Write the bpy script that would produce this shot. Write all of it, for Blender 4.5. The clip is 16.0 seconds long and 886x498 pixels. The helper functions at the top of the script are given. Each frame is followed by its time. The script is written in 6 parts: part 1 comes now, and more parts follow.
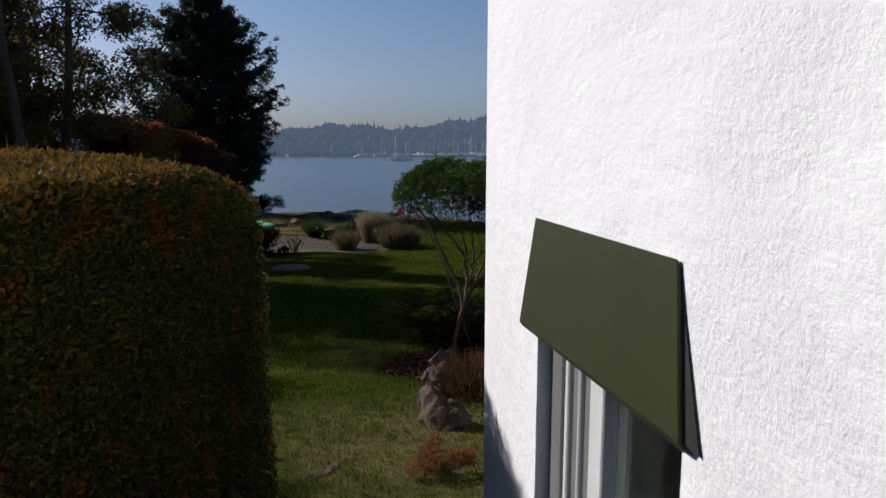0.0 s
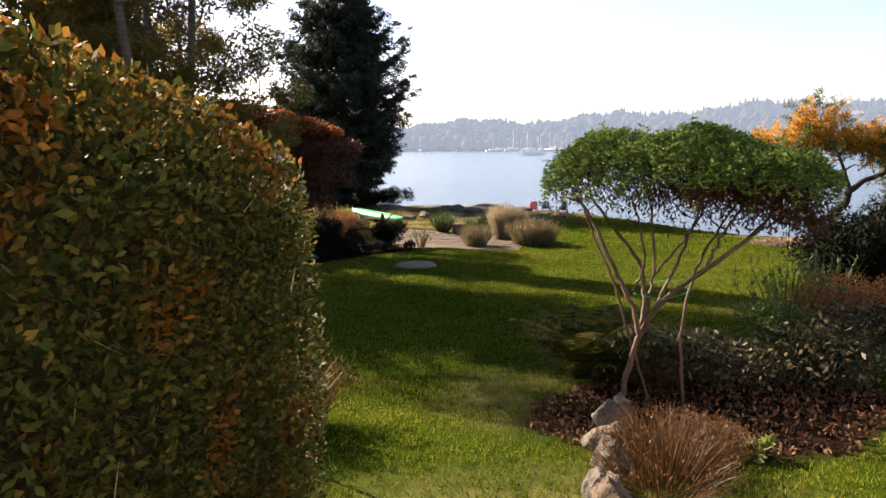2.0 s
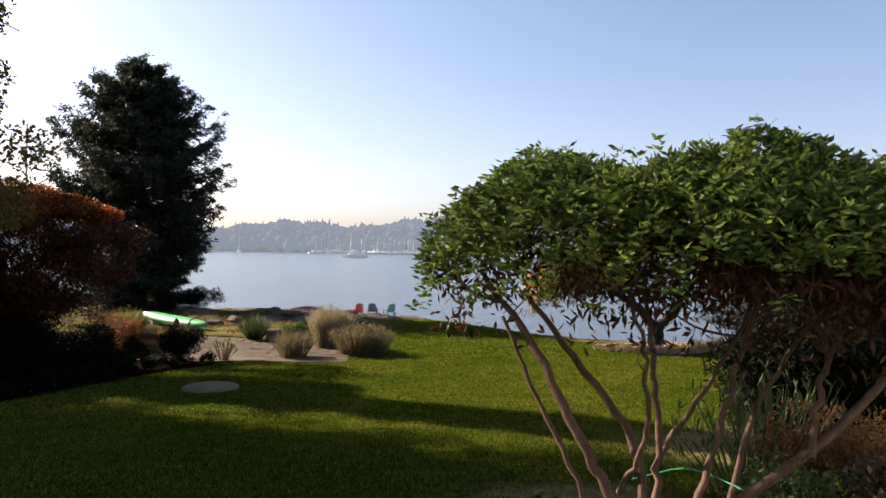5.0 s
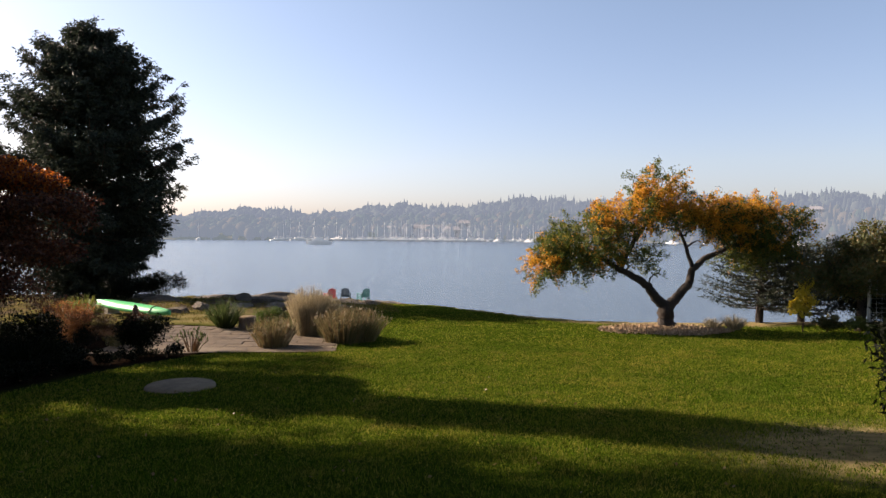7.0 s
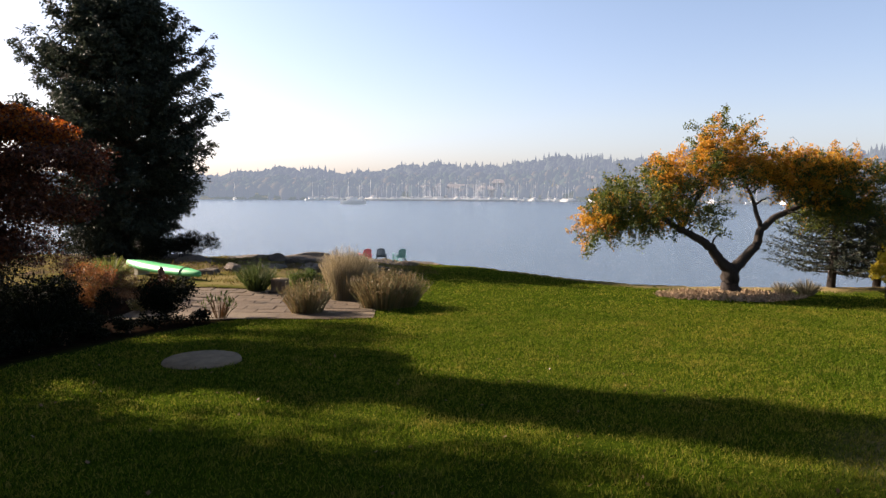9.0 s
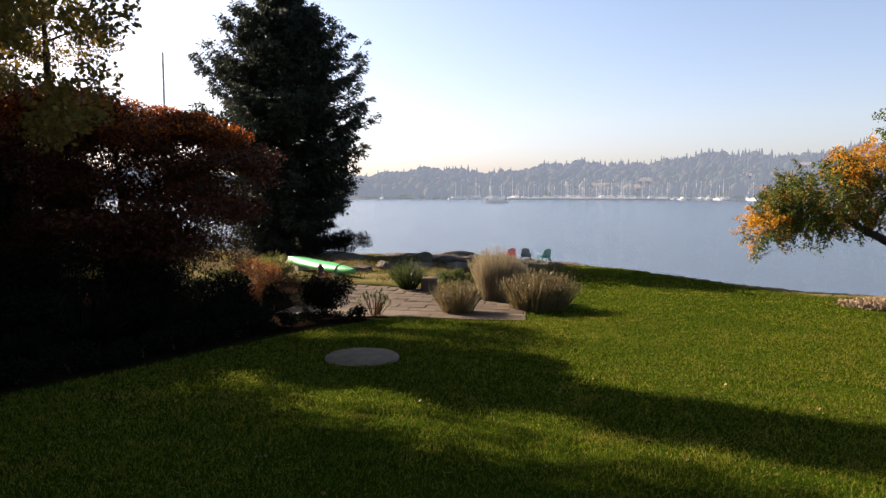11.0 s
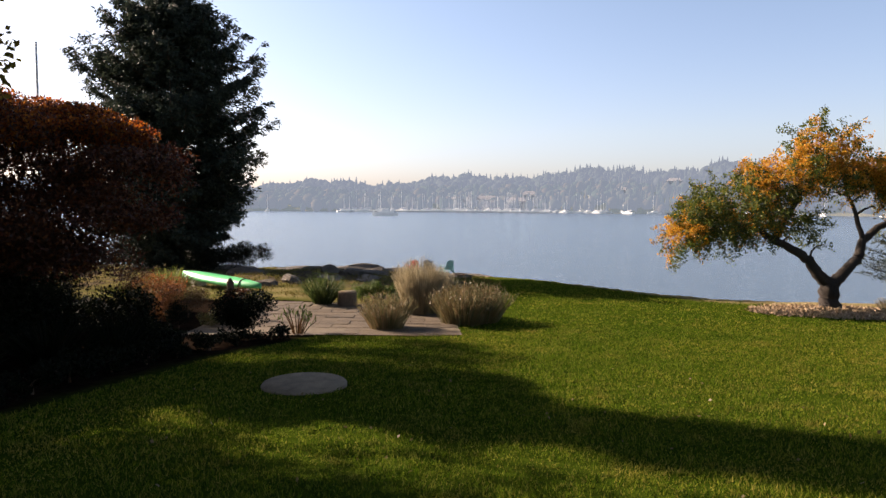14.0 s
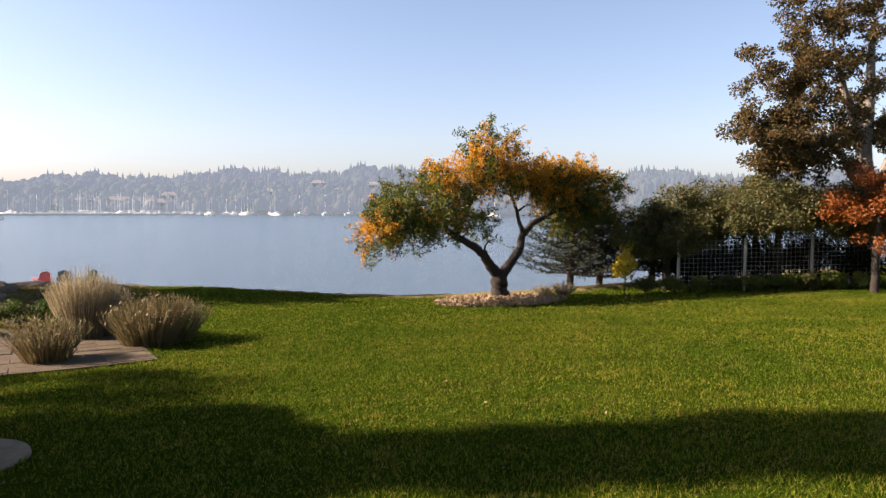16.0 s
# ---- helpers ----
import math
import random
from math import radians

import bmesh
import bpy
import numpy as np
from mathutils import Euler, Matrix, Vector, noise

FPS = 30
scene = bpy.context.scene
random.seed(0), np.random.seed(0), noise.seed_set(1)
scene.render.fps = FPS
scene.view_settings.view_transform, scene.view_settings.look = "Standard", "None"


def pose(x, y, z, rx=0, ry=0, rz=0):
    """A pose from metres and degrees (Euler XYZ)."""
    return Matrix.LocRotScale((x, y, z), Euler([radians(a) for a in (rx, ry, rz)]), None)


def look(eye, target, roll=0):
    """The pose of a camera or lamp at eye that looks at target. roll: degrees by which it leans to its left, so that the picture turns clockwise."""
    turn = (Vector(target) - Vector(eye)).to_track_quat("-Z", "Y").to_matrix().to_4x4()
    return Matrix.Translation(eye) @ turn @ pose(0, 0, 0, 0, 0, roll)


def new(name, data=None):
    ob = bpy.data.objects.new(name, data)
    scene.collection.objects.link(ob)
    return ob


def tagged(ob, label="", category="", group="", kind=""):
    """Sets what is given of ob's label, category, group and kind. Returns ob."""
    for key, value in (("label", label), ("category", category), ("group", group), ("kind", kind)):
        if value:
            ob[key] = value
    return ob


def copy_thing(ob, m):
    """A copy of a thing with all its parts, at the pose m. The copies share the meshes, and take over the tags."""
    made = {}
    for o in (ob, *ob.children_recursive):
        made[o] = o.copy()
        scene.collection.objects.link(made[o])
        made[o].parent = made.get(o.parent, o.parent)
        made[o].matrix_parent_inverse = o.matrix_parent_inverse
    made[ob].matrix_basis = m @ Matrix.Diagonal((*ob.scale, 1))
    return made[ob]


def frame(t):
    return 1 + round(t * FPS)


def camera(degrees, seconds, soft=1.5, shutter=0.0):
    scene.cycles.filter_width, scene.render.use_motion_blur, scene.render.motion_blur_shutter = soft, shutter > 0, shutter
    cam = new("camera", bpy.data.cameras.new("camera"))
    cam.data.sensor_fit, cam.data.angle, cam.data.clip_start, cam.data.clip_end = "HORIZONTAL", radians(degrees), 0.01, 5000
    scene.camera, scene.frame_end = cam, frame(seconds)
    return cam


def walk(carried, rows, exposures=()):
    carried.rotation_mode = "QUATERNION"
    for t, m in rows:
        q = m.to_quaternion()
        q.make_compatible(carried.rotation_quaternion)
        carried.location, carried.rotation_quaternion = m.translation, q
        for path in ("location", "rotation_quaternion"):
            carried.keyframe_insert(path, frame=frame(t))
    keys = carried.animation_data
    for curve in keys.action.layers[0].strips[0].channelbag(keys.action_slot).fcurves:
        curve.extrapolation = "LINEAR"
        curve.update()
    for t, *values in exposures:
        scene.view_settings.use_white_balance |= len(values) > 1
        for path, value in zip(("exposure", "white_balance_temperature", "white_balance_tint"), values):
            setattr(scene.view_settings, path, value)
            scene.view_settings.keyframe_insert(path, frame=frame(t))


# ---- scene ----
cam = camera(66.2, 16.0)
PATH = [
    (0, (2.063, 2.024, 0.612), (2.07, 4.001, 0.312), -0.0),
    (0.5, (2.022, 2.457, 0.568), (1.754, 4.415, 0.257), -0.5),
    (1, (1.895, 2.989, 0.526), (1.535, 4.931, 0.211), -0.1),
    (1.5, (1.827, 3.596, 0.446), (1.46, 5.536, 0.131), -0.2),
    (2, (1.723, 4.23, 0.353), (1.355, 6.171, 0.039), -0.2),
    (2.5, (1.734, 4.794, 0.31), (1.366, 6.742, 0.046), -0.3),
    (2.8, (1.713, 5.145, 0.291), (1.371, 7.107, 0.106), -0.1),
    (3, (1.699, 5.379, 0.278), (1.39, 7.35, 0.14), -0.0),
    (3.2, (1.653, 5.58, 0.269), (1.481, 7.571, 0.195), 0.3),
    (5.3, (1.209, 8.102, -0.068), (1.371, 10.095, -0.078), 0.8),
    (5.5, (1.107, 8.322, -0.135), (1.291, 10.313, -0.146), 0.5),
    (6, (0.891, 8.902, -0.223), (1.136, 10.887, -0.236), 0.3),
    (6.5, (0.709, 9.639, -0.32), (0.958, 11.624, -0.334), 0.6),
    (7, (0.529, 10.205, -0.367), (0.779, 12.189, -0.416), 0.5),
    (7.5, (0.472, 10.729, -0.398), (0.722, 12.71, -0.498), 0.4),
    (8, (0.388, 11.115, -0.41), (0.637, 13.096, -0.535), 0.5),
    (8.5, (0.375, 11.51, -0.428), (0.6, 13.49, -0.595), 0.5),
    (9, (0.401, 11.844, -0.459), (0.553, 13.832, -0.627), 0.4),
    (9.5, (0.214, 11.943, -0.465), (0.153, 13.935, -0.636), 0.4),
    (9.7, (0.17, 12.001, -0.475), (-0.045, 13.981, -0.65), 0.3),
    (11.8, (0.109, 12.164, -0.431), (-0.154, 14.139, -0.6), 0.1),
    (12, (0.062, 12.195, -0.441), (-0.187, 14.173, -0.607), 0.5),
    (12.5, (-0.082, 12.299, -0.47), (-0.283, 14.282, -0.635), 0.4),
    (13, (-0.232, 12.606, -0.475), (-0.349, 14.596, -0.637), 0.5),
    (13.5, (-0.543, 12.777, -0.512), (-0.576, 14.771, -0.662), 0.3),
    (14, (-0.898, 13.084, -0.571), (-0.83, 15.078, -0.705), 0.4),
    (14.5, (-1.194, 13.545, -0.604), (-0.999, 15.532, -0.723), 0.5),
    (15, (-1.509, 13.904, -0.64), (-1.13, 15.864, -0.759), 0.4),
    (15.5, (-1.66, 14.319, -0.699), (-0.934, 16.179, -0.821), 0.5),
    (16, (-1.813, 14.695, -0.675), (-0.78, 16.403, -0.798), 0.3),
]
EXPOSURES = [(0.0, -0.05, 5900, 14), (0.6, 0.62, 6000, 14), (1.0, 1.05, 6300, 16), (1.3, 1.68, 6950, 19), (1.6, 2.15, 7600, 21), (2.5, 2.06, 7600, 21), (3.2, 1.75, 7600, 22), (5.3, 1.58, 7600, 22), (7.2, 1.48, 7600, 22),
             (9.0, 1.6, 7600, 22), (12.0, 1.55, 7600, 22), (14.5, 1.6, 7600, 22), (16.0, 1.7, 7600, 22)]
walk(cam, [(t, look(e, g, r)) for t, e, g, r in PATH], EXPOSURES)

# ---- light ----
SUN_AZ, SUN_EL = radians(-61.0), radians(27.0)          # azimuth clockwise from +y
TO_SUN = Vector((math.sin(SUN_AZ) * math.cos(SUN_EL), math.cos(SUN_AZ) * math.cos(SUN_EL), math.sin(SUN_EL)))
world = bpy.data.worlds.new("sky")
scene.world = world
world.use_nodes = True
wn = world.node_tree.nodes
sky = wn.new("ShaderNodeTexSky")
sky.sky_type, sky.sun_disc = "NISHITA", False
sky.sun_elevation, sky.sun_rotation = SUN_EL, SUN_AZ % (2 * math.pi)
sky.air_density, sky.dust_density, sky.ozone_density, sky.altitude = 1.1, 1.2, 2.4, 0
# the haze over the bay whitens the sky evenly all round the horizon
wl = world.node_tree.links
geo_w, sep_w, ramp_w, mul_w = wn.new("ShaderNodeTexCoord"), wn.new("ShaderNodeSeparateXYZ"), wn.new("ShaderNodeValToRGB"), wn.new("ShaderNodeMix")
mul_w.data_type, mul_w.blend_type = "RGBA", "MULTIPLY"
mul_w.inputs[0].default_value = 1.0
ramp_w.color_ramp.elements[0].color, ramp_w.color_ramp.elements[1].color = (0.65, 0.74, 1.1, 1), (0.84, 0.89, 0.90, 1)
ramp_w.color_ramp.elements[0].position, ramp_w.color_ramp.elements[1].position = 0.0, 0.4
half = ramp_w.color_ramp.elements.new(0.1)
half.color = (0.80, 0.84, 1.0, 1)
# sky dimmed overhead to cut the fill light in shaded places
over_head = ramp_w.color_ramp.elements.new(1.0)
over_head.color = (0.26, 0.29, 0.34, 1)
wl.new(geo_w.outputs["Generated"], sep_w.inputs[0])
wl.new(sep_w.outputs[2], ramp_w.inputs[0])
wl.new(sky.outputs[0], mul_w.inputs[6])
wl.new(ramp_w.outputs[0], mul_w.inputs[7])
wl.new(mul_w.outputs[2], wn["Background"].inputs[0])
wn["Background"].inputs[1].default_value = 0.078
sun_data = bpy.data.lights.new("sun", "SUN")
sun_data.energy, sun_data.angle, sun_data.color = 5.0, radians(0.6), (1.0, 0.92, 0.80)
sun = new("sun", sun_data)
sun.matrix_world = look(TO_SUN * 100, (0, 0, 0))


# ---- materials ----
class Nodes:
    """A node material under construction."""

    def __init__(self, name, rough=0.8, metal=0.0, spec=0.3):
        self.m = bpy.data.materials.new(name)
        self.m.use_nodes = True
        self.t = self.m.node_tree
        self.b = self.t.nodes["Principled BSDF"]
        self.out = self.t.nodes["Material Output"]
        self.b.inputs["Roughness"].default_value = rough
        self.b.inputs["Metallic"].default_value = metal
        self.b.inputs["Specular IOR Level"].default_value = spec

    def n(self, kind, **values):
        node = self.t.nodes.new("ShaderNode" + kind)
        for k, v in values.items():
            node.inputs[k.replace("_", " ")].default_value = v
        return node

    def link(self, a, b):
        self.t.links.new(a, b)

    def coords(self, scale=(1, 1, 1)):
        mp = self.n("Mapping")
        mp.inputs["Scale"].default_value = scale
        self.link(self.n("TexCoord").outputs["Object"], mp.inputs[0])
        return mp.outputs[0]

    def noise(self, scale, detail=4, vec=None, rough=0.6):
        nz = self.n("TexNoise", Scale=scale, Detail=detail, Roughness=rough)
        self.link(vec if vec is not None else self.coords(), nz.inputs["Vector"])
        return nz.outputs[0]

    def ramp(self, fac, stops):
        r = self.n("ValToRGB")
        e = r.color_ramp.elements
        while len(e) < len(stops):
            e.new(0.5)
        for el, (p, c) in zip(e, stops):
            el.position, el.color = p, (*c, 1) if len(c) == 3 else c
        self.link(fac, r.inputs[0])
        return r.outputs[0]

    def mix(self, fac, a, b, mode="MIX"):
        mx = self.t.nodes.new("ShaderNodeMix")
        mx.data_type, mx.blend_type = "RGBA", mode
        for sock, v in ((mx.inputs[0], fac), (mx.inputs[6], a), (mx.inputs[7], b)):
            if hasattr(v, "is_linked"):
                self.link(v, sock)
            else:
                sock.default_value = v if not isinstance(v, tuple) else (*v, 1)
        return mx.outputs[2]

    def bump(self, height, strength=0.4, distance=0.02):
        bp = self.n("Bump", Strength=strength, Distance=distance)
        self.link(height, bp.inputs["Height"])
        self.link(bp.outputs[0], self.b.inputs["Normal"])

    def colour(self, c):
        self.link(c, self.b.inputs["Base Color"])
        return self


def plain(name, a, b, scale=8, rough=0.7, metal=0.0, spec=0.3, bump=0.2, dist=0.01, stretch=(1, 1, 1)):
    """A surface with two tones of grain and a fine relief."""
    s = Nodes(name, rough, metal, spec)
    v = s.coords(stretch)
    big, fine = s.noise(scale, 5, v), s.noise(scale * 7, 3, v)
    s.colour(s.mix(0.35, s.ramp(big, [(0.3, a), (0.7, b)]), s.ramp(fine, [(0.3, a), (0.7, b)])))
    if bump:
        s.bump(fine, bump, dist)
    return s.m


def leaf(name, stops, through_=0.45, rough=0.55, spec=0.3, patch=0.0, patch_scale=1.0, patch_col=(0.4, 0.15, 0.02)):
    """Leaves: a tone for each leaf, light passing through; patch: share of patches in another colour."""
    s = Nodes(name, rough, 0, spec)
    geo = s.n("NewGeometry")
    col = s.ramp(geo.outputs["Random Per Island"], stops)
    if patch:
        nz = s.noise(patch_scale, 3)
        col = s.mix(s.ramp(nz, [(0.62 - patch * 0.3, (0, 0, 0)), (0.70 - patch * 0.25, (1, 1, 1))]), col, s.mix(geo.outputs["Random Per Island"], patch_col, tuple(c * 0.5 for c in patch_col)))
    s.colour(col)
    tr = s.n("BsdfTranslucent")
    s.link(col, tr.inputs[0])
    mx = s.n("MixShader", Fac=through_)
    s.link(s.b.outputs[0], mx.inputs[1])
    s.link(tr.outputs[0], mx.inputs[2])
    s.link(mx.outputs[0], s.out.inputs[0])
    return s.m


def stops(*cols, k=1.0):
    return [(i / (len(cols) - 1), tuple(v * k for v in c)) for i, c in enumerate(cols)]


M = {}
s = Nodes("white_stucco", 0.9, 0, 0.15)
fine, mid, big = s.noise(95, 8, None, 0.7), s.noise(34, 6, None, 0.65), s.noise(1.6, 4)
s.colour(s.mix(s.ramp(big, [(0.35, (0, 0, 0)), (0.75, (1, 1, 1))]), (0.80, 0.79, 0.79), (0.71, 0.70, 0.70)))
trowel = s.noise(6, 6, s.coords((1, 0.6, 1.4)), 0.6)
patchy = s.ramp(s.noise(3.2, 4), [(0.4, (0, 0, 0)), (0.62, (1, 1, 1))])
s.bump(s.mix(0.5, s.mix(patchy, s.mix(0.45, mid, fine), s.mix(0.8, mid, trowel)), trowel), 1.0, 0.016)
M["stucco"] = s.m
M["olive"] = plain("olive_painted_board", (0.024, 0.029, 0.008), (0.031, 0.037, 0.011), 3, 0.5, 0, 0.35, 0.06, 0.004)
M["dark_olive"] = plain("dark_cheek_board", (0.02, 0.022, 0.014), (0.03, 0.032, 0.022), 5, 0.7)
M["white_frame"] = plain("white_painted_wood", (0.62, 0.63, 0.62), (0.5, 0.5, 0.49), 6, 0.5, 0, 0.3, 0.1, 0.004)
M["grey_frame"] = plain("grey_painted_wood", (0.13, 0.13, 0.125), (0.18, 0.18, 0.17), 6, 0.55)
M["interior"] = plain("dim_interior", (0.05, 0.045, 0.04), (0.08, 0.07, 0.06), 3, 0.8)
M["curtain"] = plain("pale_green_curtain", (0.22, 0.3, 0.25), (0.3, 0.38, 0.33), 4, 0.9, stretch=(6, 6, 0.5))
s = Nodes("window_glass", 0.03, 0, 0.5)
s.b.inputs["Transmission Weight"].default_value = 1.0
s.b.inputs["Base Color"].default_value = (0.9, 0.95, 0.93, 1)
M["glass"] = s.m
M["roof"] = plain("dark_roofing", (0.05, 0.045, 0.04), (0.09, 0.08, 0.075), 9, 0.9)

# ground: tone by zone, carried by the vertices' zone colours (r soil, g rock and dry shore, b dry patch)
s = Nodes("ground_cover", 0.95, 0, 0.0)
zone = s.n("VertexColor")
zone.layer_name = "zone"
sep = s.n("SeparateColor")
s.link(zone.outputs[0], sep.inputs[0])
n1, n2, n3 = s.noise(0.5, 5), s.noise(6, 6), s.noise(60, 3)
grass = s.mix(0.5, s.ramp(n1, [(0.3, (0.015, 0.034, 0.003)), (0.7, (0.042, 0.063, 0.006))]), s.ramp(n2, [(0.3, (0.009, 0.02, 0.002)), (0.75, (0.045, 0.058, 0.007))]))
dry = s.ramp(n2, [(0.3, (0.11, 0.09, 0.04)), (0.7, (0.26, 0.2, 0.10))])
soil = s.ramp(n2, [(0.3, (0.005, 0.0035, 0.003)), (0.7, (0.018, 0.012, 0.008))])
rock = s.mix(s.ramp(s.noise(1.1, 6), [(0.42, (0, 0, 0)), (0.58, (1, 1, 1))]), s.ramp(n2, [(0.3, (0.022, 0.017, 0.013)), (0.7, (0.11, 0.085, 0.06))]), s.ramp(n2, [(0.3, (0.05, 0.055, 0.012)), (0.7, (0.17, 0.13, 0.05))]))
c = s.mix(sep.outputs[2], grass, dry)
c = s.mix(sep.outputs[0], c, soil)
c = s.mix(sep.outputs[1], c, rock)
s.colour(c)
s.bump(s.mix(0.5, n2, n3), 0.6, 0.03)
# haze painted as a blue glow on far ground, where zone alpha is 0
far_haze_glow = s.n("Math")
far_haze_glow.operation = "MULTIPLY_ADD"
far_haze_glow.inputs[1].default_value, far_haze_glow.inputs[2].default_value = -0.17, 0.17
s.link(zone.outputs["Alpha"], far_haze_glow.inputs[0])
s.link(far_haze_glow.outputs[0], s.b.inputs["Emission Strength"])
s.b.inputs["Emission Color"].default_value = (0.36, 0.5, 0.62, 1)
M["ground"] = s.m
s = Nodes("sea_water", 0.2, 0, 0.5)
s.b.inputs["Base Color"].default_value = (0.06, 0.09, 0.125, 1)
w1, w2 = s.noise(0.9, 3, s.coords((0.35, 1.2, 1))), s.noise(0.05, 3, s.coords((0.3, 1.0, 1)))
w3 = s.noise(5.0, 2, s.coords((0.25, 1.4, 1)))
s.bump(s.mix(0.35, s.mix(0.3, w1, w2), w3), 0.45, 0.25)
M["water"] = s.m
s = Nodes("sandstone_paver", 0.85, 0, 0.2)
ob_info = s.n("ObjectInfo")
tone = s.ramp(ob_info.outputs["Random"], stops((0.065, 0.047, 0.03), (0.09, 0.066, 0.043), (0.05, 0.038, 0.025), (0.105, 0.076, 0.05)))
s.colour(s.mix(0.5, tone, s.ramp(s.noise(9, 6), [(0.3, (0.035, 0.026, 0.018)), (0.75, (0.15, 0.112, 0.075))])))
s.bump(s.noise(40, 4), 0.3, 0.01)
M["paver"] = s.m
M["concrete"] = plain("worn_concrete", (0.09, 0.07, 0.048), (0.22, 0.172, 0.115), 6, 0.9, 0, 0.2, 0.3, 0.01)
M["stone"] = plain("pale_lichened_stone", (0.03, 0.025, 0.02), (0.2, 0.17, 0.14), 7, 0.9, 0, 0.2, 0.9, 0.03)
M["brown_stone"] = plain("brown_stone", (0.035, 0.025, 0.017), (0.14, 0.10, 0.07), 7, 0.9, 0, 0.2, 0.7, 0.03)
M["dark_rock"] = plain("dark_shore_rock", (0.05, 0.042, 0.035), (0.15, 0.125, 0.1), 4, 0.9, 0, 0.2, 0.8, 0.04)
M["bark"] = plain("brown_bark", (0.035, 0.022, 0.014), (0.12, 0.08, 0.055), 9, 0.9, 0, 0.2, 0.8, 0.02, (4, 4, 0.7))
M["dark_bark"] = plain("dark_bark", (0.018, 0.014, 0.012), (0.055, 0.045, 0.038), 9, 0.9, 0, 0.2, 0.8, 0.02, (4, 4, 0.7))
M["grey_bark"] = plain("grey_bark", (0.12, 0.1, 0.085), (0.3, 0.26, 0.22), 8, 0.9, 0, 0.2, 0.7, 0.02, (4, 4, 0.7))
M["rho_bark"] = plain("tan_smooth_bark", (0.035, 0.018, 0.011), (0.15, 0.085, 0.05), 7, 0.7, 0, 0.3, 0.5, 0.01, (3, 3, 0.8))
# birch bark darkened in colour for trunks that stand against the light
M["birch_bark"] = plain("backlit_birch_bark", (0.045, 0.034, 0.024), (0.15, 0.115, 0.085), 5, 0.8, 0, 0.2, 0.5, 0.01, (0.7, 0.7, 3))
M["brown_stump"] = plain("weathered_stump_bark", (0.09, 0.065, 0.045), (0.2, 0.15, 0.105), 9, 0.9, 0, 0.2, 0.8, 0.02, (4, 4, 0.7))
M["cut_wood"] = plain("cut_end_grain", (0.3, 0.2, 0.11), (0.5, 0.36, 0.22), 8, 0.9)
# near-black tone that paints the shade inside the hedge
M["inner"] = plain("dark_hedge_shade", (0.012, 0.012, 0.006), (0.03, 0.024, 0.012), 12, 1.0, 0, 0.0)
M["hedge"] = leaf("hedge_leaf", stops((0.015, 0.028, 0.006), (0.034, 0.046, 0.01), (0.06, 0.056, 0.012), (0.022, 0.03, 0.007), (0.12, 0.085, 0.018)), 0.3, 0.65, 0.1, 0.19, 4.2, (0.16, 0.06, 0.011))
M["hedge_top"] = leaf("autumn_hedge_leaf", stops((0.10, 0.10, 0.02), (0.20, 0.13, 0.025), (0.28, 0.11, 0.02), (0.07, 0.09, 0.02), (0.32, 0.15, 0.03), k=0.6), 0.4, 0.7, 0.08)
M["rho"] = leaf("rhododendron_leaf", stops((0.045, 0.08, 0.017), (0.085, 0.145, 0.026), (0.135, 0.205, 0.038), (0.24, 0.31, 0.065)), 0.4, 0.5, 0.22)
M["rho_dead"] = leaf("withered_brown_leaf", stops((0.09, 0.03, 0.012), (0.2, 0.06, 0.02), (0.06, 0.02, 0.01), k=0.42), 0.35)
M["conifer"] = leaf("cedar_spray", stops((0.014, 0.022, 0.016), (0.026, 0.036, 0.024), (0.045, 0.054, 0.036)), 0.25, 0.65, 0.2)
# greens turned down almost to black, putting the beds' deep shade into the colour
M["dark_shrub"] = leaf("shade_dark_green_leaf", stops((0.014, 0.026, 0.01), (0.03, 0.05, 0.014), (0.045, 0.06, 0.02), k=0.13), 0.2, 0.7, 0.1)
M["green_shrub"] = leaf("mid_green_leaf", stops((0.05, 0.085, 0.02), (0.08, 0.12, 0.03), (0.12, 0.15, 0.045), k=0.62), 0.35)
M["box"] = leaf("box_leaf", stops((0.025, 0.05, 0.008), (0.055, 0.09, 0.014), (0.10, 0.14, 0.025)), 0.35, 0.5, 0.25)
M["yellow_green"] = leaf("yellow_green_leaf", stops((0.10, 0.14, 0.03), (0.17, 0.2, 0.045), (0.13, 0.15, 0.03), k=0.8), 0.4)
M["fern"] = leaf("fern_leaf", stops((0.012, 0.02, 0.004), (0.03, 0.04, 0.008), (0.055, 0.058, 0.012), (0.10, 0.08, 0.02)), 0.4, 0.7, 0.05)
M["sage"] = leaf("grey_green_leaf", stops((0.12, 0.14, 0.10), (0.2, 0.21, 0.15), (0.16, 0.17, 0.11), k=0.45), 0.3)
M["rust"] = leaf("rust_brown_leaf", stops((0.16, 0.065, 0.025), (0.26, 0.1, 0.03), (0.13, 0.065, 0.022), k=1.05), 0.4)
M["rust_tip"] = leaf("rusty_seed_head", stops((0.06, 0.026, 0.008), (0.11, 0.045, 0.012), (0.17, 0.08, 0.022)), 0.35)
M["lavender"] = leaf("faded_lavender_stalk", stops((0.17, 0.125, 0.06), (0.27, 0.18, 0.09), (0.17, 0.155, 0.07), (0.10, 0.10, 0.04), k=0.75), 0.3)
M["heather"] = leaf("brown_heather", stops((0.11, 0.05, 0.016), (0.18, 0.085, 0.028), (0.08, 0.06, 0.02), k=0.36), 0.3)
M["bark_twig"] = leaf("dry_twig", stops((0.10, 0.065, 0.04), (0.15, 0.10, 0.07), (0.07, 0.05, 0.03)), 0.1)
